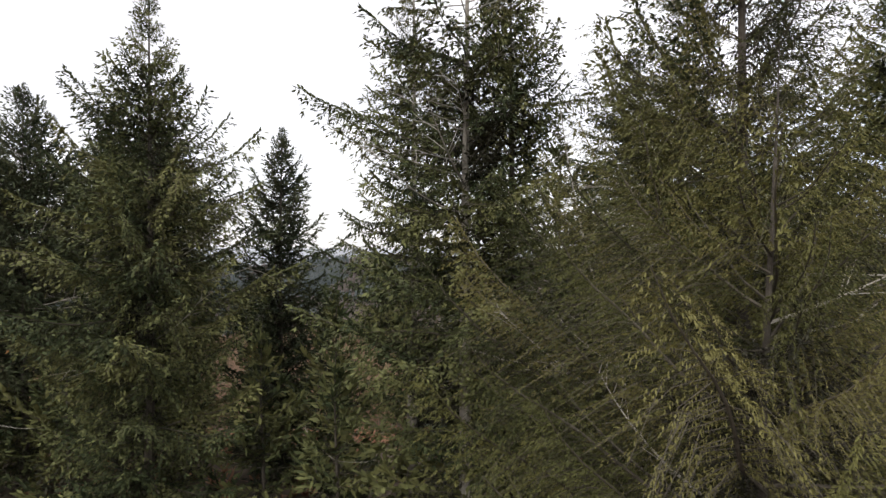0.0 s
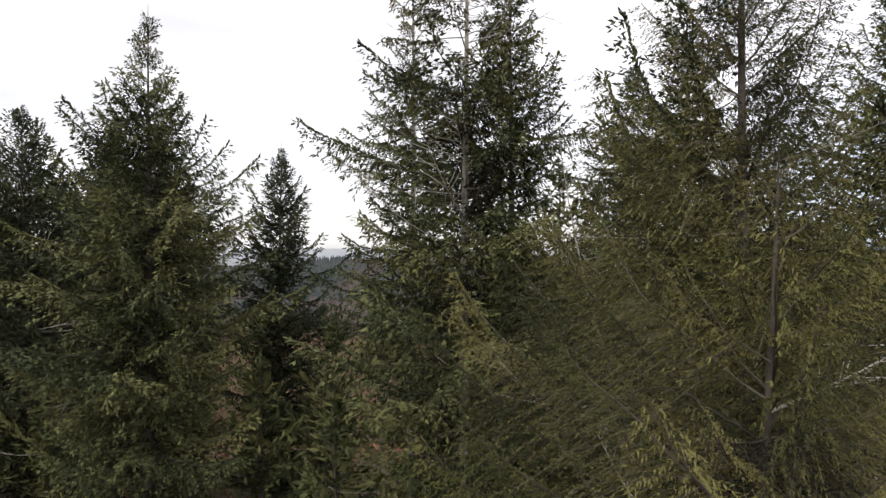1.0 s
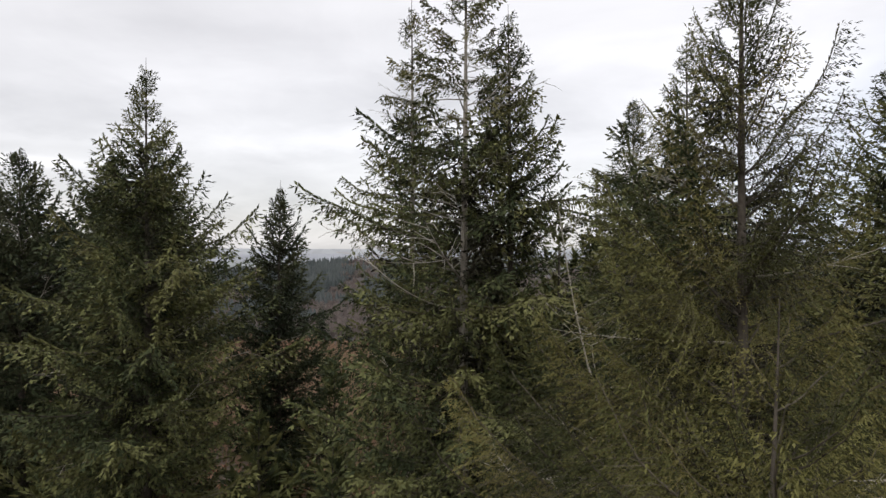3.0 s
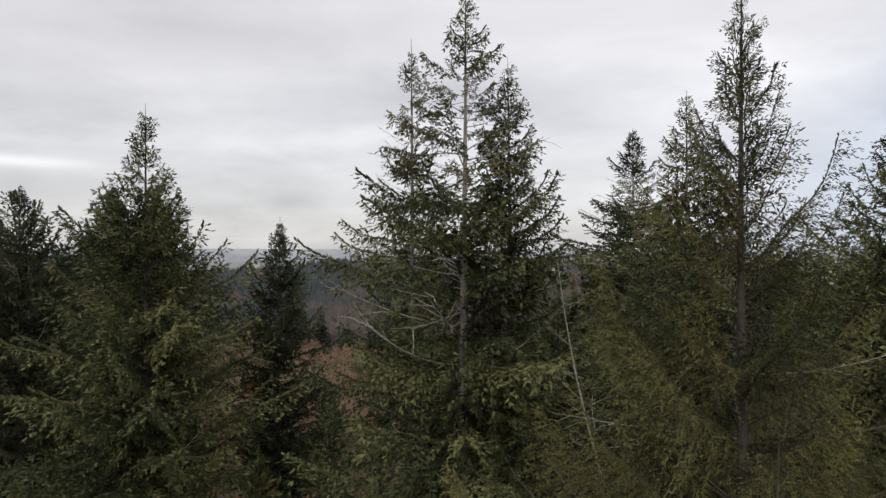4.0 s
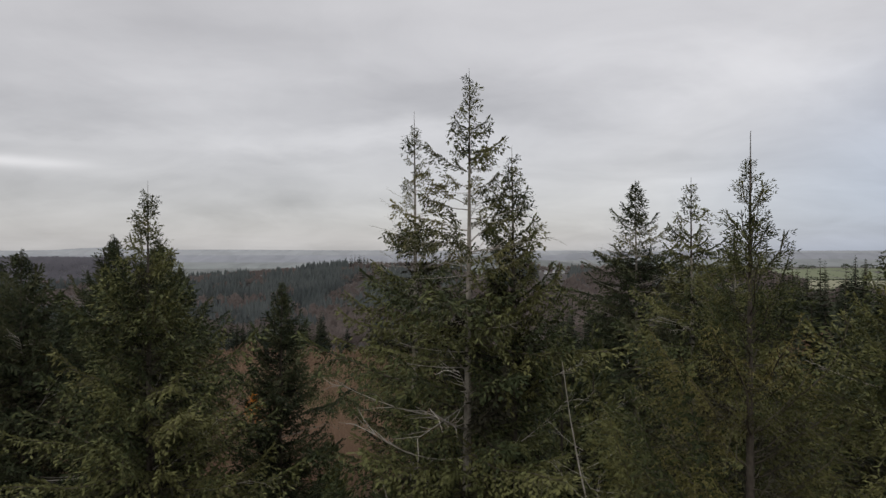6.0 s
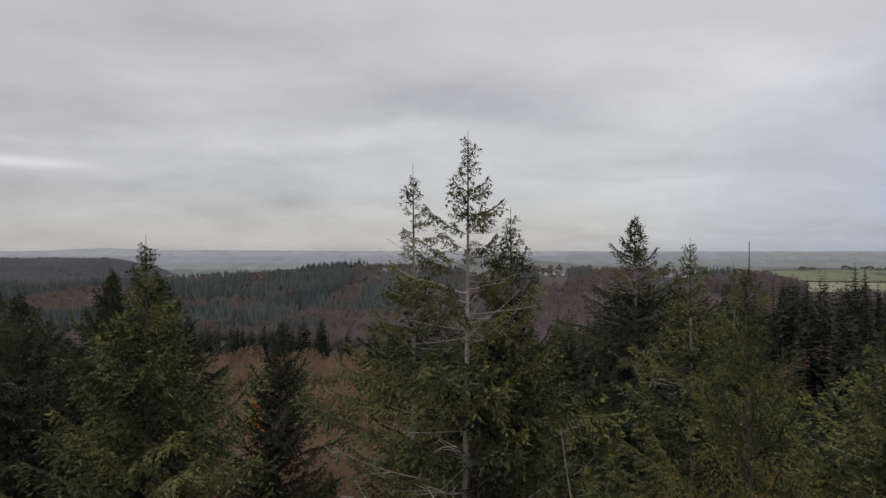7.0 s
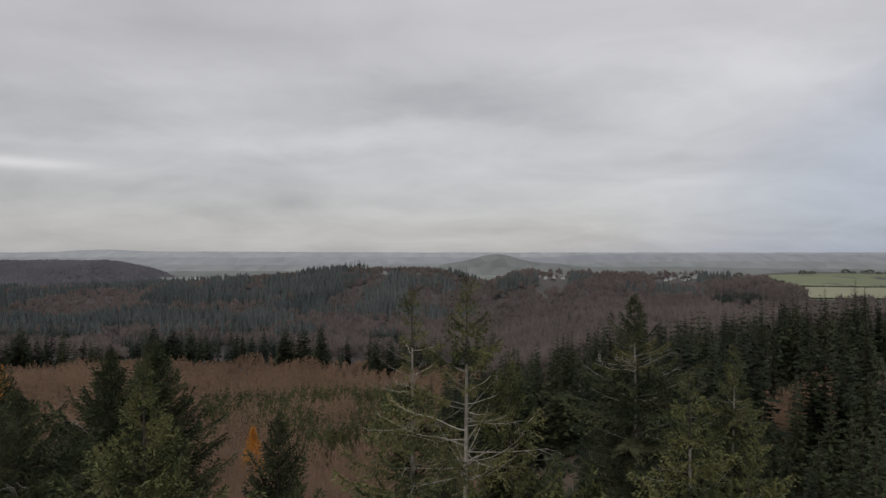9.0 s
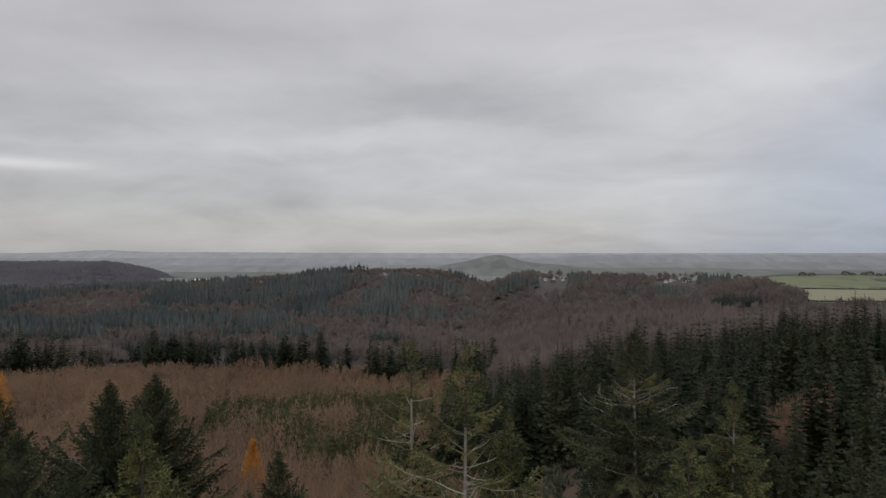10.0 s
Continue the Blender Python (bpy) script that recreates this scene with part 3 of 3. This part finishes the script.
def build_stands():
    rng = random.Random(5)
    for _ in range(175):
        y = 78 + 130 * rng.random() ** 0.85
        u = rng.uniform(-0.02, 0.85)
        if (y < 110 and u < 0.22) or (88 < y < 122 and 0.51 < u < 0.65):
            continue
        plant(u * y, y, rng.uniform(16, 24.5), STAND, rng, "dark green conifer in a dense stand", "conifer stand on the shelf")
    for _ in range(44):
        y, u = rng.uniform(125, 190), rng.uniform(-0.01, 0.34)
        plant(u * y, y, rng.uniform(20, 27), STAND, rng, "tall dark conifer with a pointed crown in a stand", "conifer stand on the shelf")
    for _ in range(58):
        y, u = rng.uniform(46, 88), rng.uniform(-0.02, 0.8)
        plant(u * y, y, rng.uniform(8, 13) + 4 * float(smooth(0.4, 0.6, u)), STAND, rng, "half-grown conifer before a dense stand", "half-grown conifers")
    for u0, u1, count, near in ((-0.78, -0.56, 20, 398), (-0.50, -0.28, 28, 446), (-0.27, -0.155, 16, 395), (-0.14, 0.10, 24, 350)):
        for _ in range(count):
            u = rng.uniform(u0, u1)
            y = near + rng.uniform(-6, 26)
            plant(u * y, y, rng.uniform(22, 33), DISTANT, rng, "dark conifer in a row along the far plantation edge", "conifer row across the valley")


build_stands()


# ---- plantation, far woods ----
def scatter(name, label, category, mats, places, shape, seed):
    rng = random.Random(seed)
    soup = Soup()
    for x, y in places(rng):
        shape(soup, rng, Vector((x, y, ground_z(x, y))))
    tagged(new(name, soup.mesh(name, mats)), label, category, kind="stuff")


def bare_larch(soup, rng, p):
    swell = noise.noise(Vector((p.x * 0.03, p.y * 0.03, 0)))
    h = (rng.uniform(6, 10) + 8 * swell + 3 * noise.noise(Vector((p.x * 0.09, p.y * 0.05, 4)))) * (1.0 - 0.15 * float(smooth(290, 390, p.y)))
    for k in range(80 if p.y < 130 else 40):
        f = rng.random() ** 0.8
        r = h * 0.24 * math.sin(min(f * 1.4, 1.0) * 1.57) * rng.random() ** 0.5
        w = rng.uniform(0, 6.28)
        out = Vector((math.cos(w), math.sin(w), 0))
        way = (out * rng.uniform(0.1, 0.8) + UP).normalized()
        soup.blade(p + UP * h * (1 - f * 0.85) + out * r, way, way.cross(out).normalized(), rng.uniform(0.6, 1.4), 0.03 + 0.0021 * max(0.0, p.y - 60), 0)
    soup.blade(p, UP, Vector((1, 0, 0)), h, 0.12, 0)


def larch_places(rng):
    for _ in range(8600):
        y = 50 + 430 * rng.random() ** 0.72
        u = rng.uniform(-0.85, 0.06) if rng.random() < 0.97 else rng.uniform(0.52, 0.64)
        if u > 0.3:
            y = rng.uniform(98, 116)
        edge = 382 + 60 * noise.noise(Vector((u * 5.0, 0, 2))) + 58 * math.exp(-((u + 0.45) / 0.17) ** 2)
        if not young_zone(u, y, rng) and y < edge:
            yield u * y, y


def near_larch_places(rng):
    for _ in range(620):
        y = rng.uniform(58, 116)
        yield rng.uniform(-0.62, 0.02) * y, y


def young_zone(u, y, rng):
    inside = 1.0 - ((u + 0.20) / 0.19) ** 2 - ((y - 225) / 75) ** 2
    return inside > 0 and rng.random() < 1.1 * min(inside, 0.5) + 1.1 * noise.noise(Vector((u * 9, y * 0.025, 6)))


def young_places(rng):
    made = 0
    while made < 1500:
        y, u = rng.uniform(150, 300), rng.uniform(-0.39, -0.01)
        if young_zone(u, y, rng):
            made += 1
            yield u * y, y


def young_spruce(soup, rng, p):
    h = rng.uniform(6, 12)
    for k in range(34):
        f = rng.random() ** 0.7
        w = rng.uniform(0, 6.28)
        out = Vector((math.cos(w), math.sin(w), 0))
        way = (out + UP * rng.uniform(0.0, 0.9)).normalized()
        r = h * 0.24 * f
        soup.blade(p + UP * h * (1 - f * 0.95), way, way.cross(out.cross(UP)).normalized() if k % 2 else out.cross(UP), r + 0.25, r * 0.5 + 0.12, 0)


def tiny_conifer(soup, rng, p):
    h = rng.uniform(12, 21)
    g = h * rng.uniform(0.18, 0.26)
    for k in range(4):
        z = h * (0.15 + 0.22 * k)
        r = g * (1 - k * 0.21)
        turn = rng.uniform(0, 6.28)
        for j in range(4):
            w = turn + j * 1.57
            out = Vector((math.cos(w), math.sin(w), 0))
            soup.blade(p + Vector((0, 0, z)) + out * r * 0.9, (Vector((0, 0, 1)) * h * 0.36 - out * r * 0.8).normalized(), Vector((-out.y, out.x, 0)), h * 0.40, r * 2.1, 0)


def bare_crown(soup, rng, p):
    h = rng.uniform(11, 19)
    g = h * 0.36
    for k in range(46 if p.y < 650 else 36):
        w, e = rng.uniform(0, 6.28), rng.uniform(-0.3, 1.5)
        out = Vector((math.cos(w) * math.cos(e), math.sin(w) * math.cos(e), math.sin(e)))
        q = p + Vector((0, 0, h * 0.5)) + out * g * rng.uniform(0.3, 0.9)
        way = (out * 0.6 + Vector((0, 0, 1))).normalized()
        wide = 0.24 if p.y < 650 else 0.27
        soup.blade(q, way, Vector((-out.y, out.x, rng.uniform(-0.4, 0.4))).normalized(), g * 0.55, g * wide, 0)


def hill_crown(soup, rng, p):
    g = rng.uniform(7, 12)
    for k in range(13):
        w, r = rng.uniform(0, 6.28), g * rng.random()
        q = p + Vector((math.cos(w) * r, math.sin(w) * r, (g - r) * 0.5 + rng.uniform(-1, 3)))
        way = (UP + Vector((rng.uniform(-0.4, 0.4), 0, 0))).normalized()
        soup.blade(q, way, Vector((1, rng.uniform(-0.5, 0.5), 0)).normalized(), g * 0.5, g * 0.5, 0)


def slope_places(count, near, far, keep, u0=-0.85, u1=0.85):
    def places(rng):
        made = 0
        while made < count:
            y, u = rng.uniform(near, far), rng.uniform(u0, u1)
            n = 0.9 * noise.noise(Vector((u * y * 0.006, y * 0.0050, 3.0))) + 0.75 * noise.noise(Vector((u * y * 0.017, y * 0.011, 9.0)))
            if keep(u, y, n + rng.uniform(-0.09, 0.09)):
                made += 1
                yield u * y, y
    return places


def patchwork(u, y):
    """How much of the noise must be cleared for conifers to stand there."""
    t = 0.0 + 0.37 * float(smooth(-0.08, 0.2, u))
    t += 0.28 * float(1 - smooth(520, 760, y))
    return t + (0.3 if y > 1120 and u > -0.32 else 0.0)


def open_land(u, y):
    return (u > 0.578 - 0.0004 * (y - 620) and y > 540) or (800 < y < 1015 and (0.155 < u < 0.205 or 0.345 < u < 0.42))


def conifer_patch(u, y, n):
    return n > patchwork(u, y) and not open_land(u, y)


def bare_patch(u, y, n):
    return n <= patchwork(u, y) and not open_land(u, y) and not (-0.52 < u < -0.26 and y < 520)


def row_conifer(soup, rng, p):
    h = rng.uniform(17, 25)
    g = h * rng.uniform(0.15, 0.2)
    for k in range(12):
        f = (k + 0.6) / 12
        for j in range(7):
            w = rng.uniform(0, 6.28)
            out = Vector((math.cos(w), math.sin(w), 0))
            r = g * f * rng.uniform(0.7, 1.15)
            way = (out + UP * rng.uniform(-1.3, 0.1)).normalized()
            soup.blade(p + UP * h * (1 - f * 0.90) + out * r * 0.2, way, out.cross(UP), r, r * 0.7 + 0.2, 0)


def row_places(rng):
    for u0, u1, count, near, far in ((-0.78, -0.56, 26, 400, 450), (-0.50, -0.28, 34, 452, 500), (-0.27, -0.155, 18, 405, 450), (-0.14, 0.10, 26, 360, 420), (0.0, 0.85, 190, 190, 275)):
        for _ in range(count):
            y = rng.uniform(near, far)
            yield rng.uniform(u0, u1) * y, y


def bracken_places(rng):
    for _ in range(2600):
        yield rng.uniform(-60, 30), rng.uniform(-14, 62)


def frond(soup, rng, p):
    for k in range(9):
        w = rng.uniform(0, 6.28)
        out = Vector((math.cos(w), math.sin(w), rng.uniform(0.3, 1.2))).normalized()
        soup.blade(p, out, out.cross(UP).normalized(), rng.uniform(0.5, 1.1), 0.28, 0)


def undergrowth_places(rng):
    for _ in range(620):
        y = rng.uniform(30, 210)
        yield rng.uniform(-0.04, 0.85) * y, y


def bush(soup, rng, p):
    h = rng.uniform(1.2, 4.0)
    for k in range(34):
        w, e = rng.uniform(0, 6.28), rng.uniform(0.0, 1.4)
        out = Vector((math.cos(w) * math.cos(e), math.sin(w) * math.cos(e), math.sin(e)))
        soup.blade(p + Vector((out.x * 1.2, out.y * 1.2, out.z)) * h * rng.uniform(0.2, 0.7), (out + UP * 0.6).normalized(), out.cross(UP).normalized(), h * 0.4, h * 0.2, 0)


def build_woods():
    scatter("undergrowth", "dark evergreen scrub on the floor of the stand", "undergrowth", [HEDGE], undergrowth_places, bush, 68)
    scatter("conifer_belt", "dark conifers crowded behind the front rows of a stand", "woods", [MIDGREEN], row_places, row_conifer, 67)
    scatter("larch_plantation", "leafless brown young larches filling the valley slope", "young trees", [TWIGS], larch_places, bare_larch, 61)
    scatter("larch_thicket", "leafless pinkish larch saplings below the firs", "young trees", [TWIGS], near_larch_places, bare_larch, 69)
    scatter("bracken", "withered russet bracken under the firs", "bracken", [BRACKEN], bracken_places, frond, 70)
    scatter("young_spruces", "young green spruces planted among bare larches", "young trees", [YOUNG], young_places, young_spruce, 64)
    scatter("conifer_woods", "conifer woods covering the far ridge, blue-green paled by painted haze", "woods", [WOODS], slope_places(5600, 600, 1330, conifer_patch), tiny_conifer, 62)
    scatter("slope_conifers", "dark green conifers on the slope across the valley", "woods", [SLOPEGREEN], slope_places(700, 440, 600, conifer_patch), row_conifer, 76)
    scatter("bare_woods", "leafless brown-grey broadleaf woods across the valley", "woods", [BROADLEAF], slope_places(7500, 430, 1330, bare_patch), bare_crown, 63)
    scatter("shelf_woods", "leafless brown broadleaf woods on the near shelf", "woods", [BROADLEAF], slope_places(1500, 265, 440, lambda u, y, n: True, 0.08), bare_crown, 65)
    scatter("hill_woods", "leafless woods on a distant hill, purple-grey from painted haze", "woods", [HILLWOOD], slope_places(8500, 1380, 2300, lambda u, y, n: True, -0.95, -0.36), hill_crown, 66)


build_woods()


# ---- fields, hedges and houses on the shelf ----
def patch(name, label, u0, u1, y0, y1, mat, lift, slant=0.0):
    """A field laid over the ground."""
    nu, ny = 24, 16
    verts, faces = [], []
    for j in range(ny + 1):
        y = y0 + (y1 - y0) * j / ny
        for i in range(nu + 1):
            left = u0 - slant * (y - 620)
            x = (left + (u1 - left) * i / nu) * y
            verts.append((x, y, ground_z(x, y) + lift))
    for j in range(ny):
        for i in range(nu):
            a = j * (nu + 1) + i
            faces.append((a, a + 1, a + nu + 2, a + nu + 1))
    tagged(new(name, mesh_of(name, verts, faces, [mat], soft=True)), label, "field", kind="structure")


def hedge(u0, u1, y0, y1, tall, count, seed):
    rng = random.Random(seed)
    soup = Soup()
    for k in range(count):
        f = rng.random()
        y = y0 + (y1 - y0) * f
        x = (u0 + (u1 - u0) * f) * y
        p = Vector((x, y, ground_z(x, y)))
        for j in range(8):
            w = rng.uniform(0, 6.28)
            out = Vector((math.cos(w), math.sin(w), rng.uniform(0.1, 1.2))).normalized()
            soup.blade(p + UP * tall * 0.3, out, out.cross(UP).normalized(), tall * rng.uniform(0.5, 0.9), tall * 0.6, 0)
    tagged(new("hedge", soup.mesh("hedge", [HEDGE])), "dark clipped hedge between two pale fields", "hedge", kind="stuff")


def round_tree(x, y, tall, seed):
    rng = random.Random(seed)
    tree = new("broadleaf_tree")
    tree.location = (x, y, ground_z(x, y))
    tagged(tree, "dark rounded tree on a field boundary", "tree", "field trees")
    soup = Soup()
    soup.tube([Vector((0, 0, -0.3)), Vector((0.1, 0, tall * 0.3)), Vector((0, 0.1, tall * 0.7))], [0.35, 0.28, 0.06], 6, 0)
    new("trunk", soup.mesh("trunk", [BARK])).parent = tree
    soup = Soup()
    for k in range(260):
        w, e = rng.uniform(0, 6.28), math.asin(rng.uniform(-0.5, 1))
        out = Vector((math.cos(w) * math.cos(e), math.sin(w) * math.cos(e), math.sin(e)))
        q = UP * tall * 0.42 + Vector((out.x * tall * 0.7, out.y * tall * 0.7, out.z * tall * 0.42)) * rng.uniform(0.5, 1.0)
        side = Vector((rng.uniform(-1, 1), rng.uniform(-1, 1), rng.uniform(-1, 1))).cross(out).normalized()
        soup.blade(q, out, side, tall * 0.14, tall * 0.10, 0)
    new("crown", soup.mesh("crown", [HEDGE])).parent = tree


def box(soup, x0, x1, y0, y1, z0, z1, slot=0):
    n = len(soup.v)
    soup.v += [(x, y, z) for z in (z0, z1) for x, y in ((x0, y0), (x1, y0), (x1, y1), (x0, y1))]
    for f in ((0, 1, 5, 4), (1, 2, 6, 5), (2, 3, 7, 6), (3, 0, 4, 7), (4, 5, 6, 7), (3, 2, 1, 0)):
        soup.f.append(tuple(n + k for k in f))
        soup.i.append(slot)


def house(u, y, long, deep, tall, turn):
    x = u * y
    home = new("house")
    home.matrix_basis = pose(x, y, ground_z(x, y) + 0.0, 0, 0, turn)
    tagged(home, "small white rendered house with a grey slate roof", "house", "hamlet among the woods")
    soup = Soup()
    box(soup, -long / 2, long / 2, -deep / 2, deep / 2, -1, tall)
    new("wall", soup.mesh("wall", [RENDERED])).parent = home
    a, b, e = long / 2 + 0.3, deep / 2 + 0.4, 0.25
    v = [(-a, -b, tall), (a, -b, tall), (a, 0, tall + deep * 0.45), (-a, 0, tall + deep * 0.45), (a, b, tall), (-a, b, tall)]
    v += [(p, q, r + e) for p, q, r in v]
    f = [(0, 3, 2, 1), (3, 5, 4, 2), (6, 7, 8, 9), (9, 8, 10, 11), (0, 1, 7, 6), (4, 5, 11, 10), (0, 6, 9, 3), (3, 9, 11, 5), (1, 2, 8, 7), (2, 4, 10, 8)]
    new("roof", mesh_of("roof", v, f, [SLATE])).parent = home
    for k in (-0.3, 0.0, 0.3):
        soup = Soup()
        box(soup, k * long - 0.5, k * long + 0.5, -deep / 2 - 0.03, -deep / 2 + 0.02, tall * 0.55, tall * 0.85)
        new("window", soup.mesh("window", [SLATE])).parent = home


def build_fields():
    patch("field_near", "pale yellow-green stubble field above the woods", 0.585, 0.95, 600, 715, STUBBLE, 0.15, 0.0004)
    patch("field_far", "green pasture behind a hedge", 0.585, 0.95, 722, 960, PASTURE, 0.15, 0.0004)
    patch("field_small", "narrow pale field among bare woods", 0.33, 0.46, 770, 900, STUBBLE, 0.15)
    hedge(0.56, 0.95, 718, 718, 2.2, 420, 71)
    hedge(0.59, 0.95, 600, 600, 3.0, 420, 74)
    hedge(0.582, 0.446, 620, 960, 3.5, 420, 75)
    hedge(0.30, 0.56, 900, 800, 4.0, 420, 72)
    rng = random.Random(73)
    for u in (0.59, 0.605, 0.66, 0.672, 0.69, 0.70, 0.715, 0.73, 0.50, 0.485, 0.18, 0.26, 0.40):
        y = rng.uniform(930, 970)
        round_tree(u * y, y, rng.uniform(6, 12), rng.randrange(999))
    for u, y, long, turn in ((0.168, 985, 7, 10), (0.182, 1000, 6, -20), (0.197, 985, 6, 40), (0.365, 985, 8, 15), (0.373, 1000, 7, -15), (0.395, 985, 10, 5), (0.405, 1000, 6, 60)):
        house(u, y, long * 0.6, 4.2, 2.5, turn)


build_fields()


# ---- hills in the distance ----
def far_hills(dist, crest, mat, label):
    """A long rolling hill across the distance; crest(u) gives its height."""
    verts, faces, n = [], [], 220
    for i in range(n + 1):
        u = -1.0 + 2.0 * i / n
        top = crest(u) + 2.2 * noise.noise(Vector((u * 22, dist, 0))) + 1.6 * noise.noise(Vector((u * 70, dist, 5)))
        for dy, f in ((-420, 0.0), (-260, 0.35), (-110, 0.8), (0, 1.0), (160, 0.6)):
            verts.append((u * (dist + dy), dist + dy, -110 + (top + 110) * f))
    for i in range(n):
        for k in range(4):
            a = i * 5 + k
            faces.append((a, a + 5, a + 6, a + 1))
    tagged(new("backdrop", mesh_of("backdrop", verts, faces, [mat], soft=True)), label, "distant hills", kind="structure")


def bell(u, c, w):
    return math.exp(-((u - c) / w) ** 2)


def build_distance():
    # each farther layer carries more painted haze in its colour and emission
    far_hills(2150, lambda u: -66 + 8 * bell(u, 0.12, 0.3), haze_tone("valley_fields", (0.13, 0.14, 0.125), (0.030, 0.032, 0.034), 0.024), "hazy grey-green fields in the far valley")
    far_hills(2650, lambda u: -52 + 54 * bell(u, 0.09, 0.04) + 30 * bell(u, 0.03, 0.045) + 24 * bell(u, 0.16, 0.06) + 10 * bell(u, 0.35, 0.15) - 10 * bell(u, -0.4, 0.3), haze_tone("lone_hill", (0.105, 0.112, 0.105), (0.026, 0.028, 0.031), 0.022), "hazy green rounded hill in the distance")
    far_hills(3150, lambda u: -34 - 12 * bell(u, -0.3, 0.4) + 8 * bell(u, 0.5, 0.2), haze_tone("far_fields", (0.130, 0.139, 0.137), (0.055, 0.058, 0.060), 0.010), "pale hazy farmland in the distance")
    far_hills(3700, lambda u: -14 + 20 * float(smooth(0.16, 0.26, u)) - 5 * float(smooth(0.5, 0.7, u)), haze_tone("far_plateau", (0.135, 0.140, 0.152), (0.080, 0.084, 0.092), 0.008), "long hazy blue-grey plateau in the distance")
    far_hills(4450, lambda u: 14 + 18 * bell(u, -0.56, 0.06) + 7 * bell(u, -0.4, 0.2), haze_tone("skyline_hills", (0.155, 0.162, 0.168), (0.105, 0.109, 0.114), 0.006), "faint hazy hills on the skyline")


build_distance()


def long_barn(x, y, z, long, deep, tall):
    """A long low farm shed: walls, a pitched roof, dark doorways."""
    shed = new("barn")
    shed.matrix_basis = pose(x, y, z, 0, 0, 8)
    tagged(shed, "long white farm shed in the far valley", "barn")
    soup = Soup()
    box(soup, -long / 2, long / 2, -deep / 2, deep / 2, -8, tall)
    new("wall", soup.mesh("wall", [RENDERED])).parent = shed
    a, b = long / 2 + 0.6, deep / 2 + 0.6
    v = [(-a, -b, tall), (a, -b, tall), (a, 0, tall + 2.2), (-a, 0, tall + 2.2), (a, b, tall), (-a, b, tall)]
    v += [(p, q, r + 0.3) for p, q, r in v]
    f = [(0, 3, 2, 1), (3, 5, 4, 2), (6, 7, 8, 9), (9, 8, 10, 11), (0, 1, 7, 6), (4, 5, 11, 10), (0, 6, 9, 3), (3, 9, 11, 5), (1, 2, 8, 7), (2, 4, 10, 8)]
    new("roof", mesh_of("roof", v, f, [RENDERED])).parent = shed
    for k in range(5):
        soup = Soup()
        at = long * (k / 5 - 0.4)
        box(soup, at - 2.5, at + 2.5, -deep / 2 - 0.05, -deep / 2 + 0.05, 0, tall * 0.7)
        new("door", soup.mesh("door", [SLATE])).parent = shed


long_barn(-822.0, 2065.0, -73.5, 66.0, 14.0, 4.5)


# ---- amber larches and the trees on the ridge ----
def amber_larch(x, y, tall, seed):
    rng = random.Random(seed)
    tree = new("larch")
    tree.location = (x, y, ground_z(x, y))
    tagged(tree, "slender larch in amber autumn needles", "larch tree", "amber larches")
    soup = Soup()
    soup.tube([Vector((0, 0, -0.3)), Vector((0.05, 0, tall * 0.5)), Vector((0, 0, tall))], [0.13, 0.08, 0.01], 6, 0)
    new("trunk", soup.mesh("trunk", [BARK])).parent = tree
    soup = Soup()
    for k in range(3600):
        f = rng.random() ** 0.6
        w = rng.uniform(0, 6.28)
        out = Vector((math.cos(w), math.sin(w), 0))
        r = tall * 0.19 * math.sin(min(f * 1.25, 1.0) * 1.57) * rng.uniform(0.2, 1.0)
        way = (out * 0.5 + UP * rng.uniform(0.3, 1.0)).normalized()
        soup.blade(UP * tall * (1 - f * 0.9) + out * r, way, way.cross(out).normalized(), rng.uniform(0.4, 1.0), 0.14, 0)
    new("crown", soup.mesh("crown", [AMBER])).parent = tree


def build_accents():
    for x, y, tall, seed in ((-36.6, 118.0, 14.4, 81), (-166.0, 230.0, 22.0, 82)):
        amber_larch(x, y, tall, seed)
    rng = random.Random(83)
    for k in range(11):
        x, y = -205 + k * 5.0 + rng.uniform(-3, 3), 1235 + rng.uniform(-8, 8)
        plant(x, y, rng.uniform(24, 33), DISTANT, rng, "tall dark conifer in a clump on the ridge top", "conifer clump on the ridge")


build_accents()
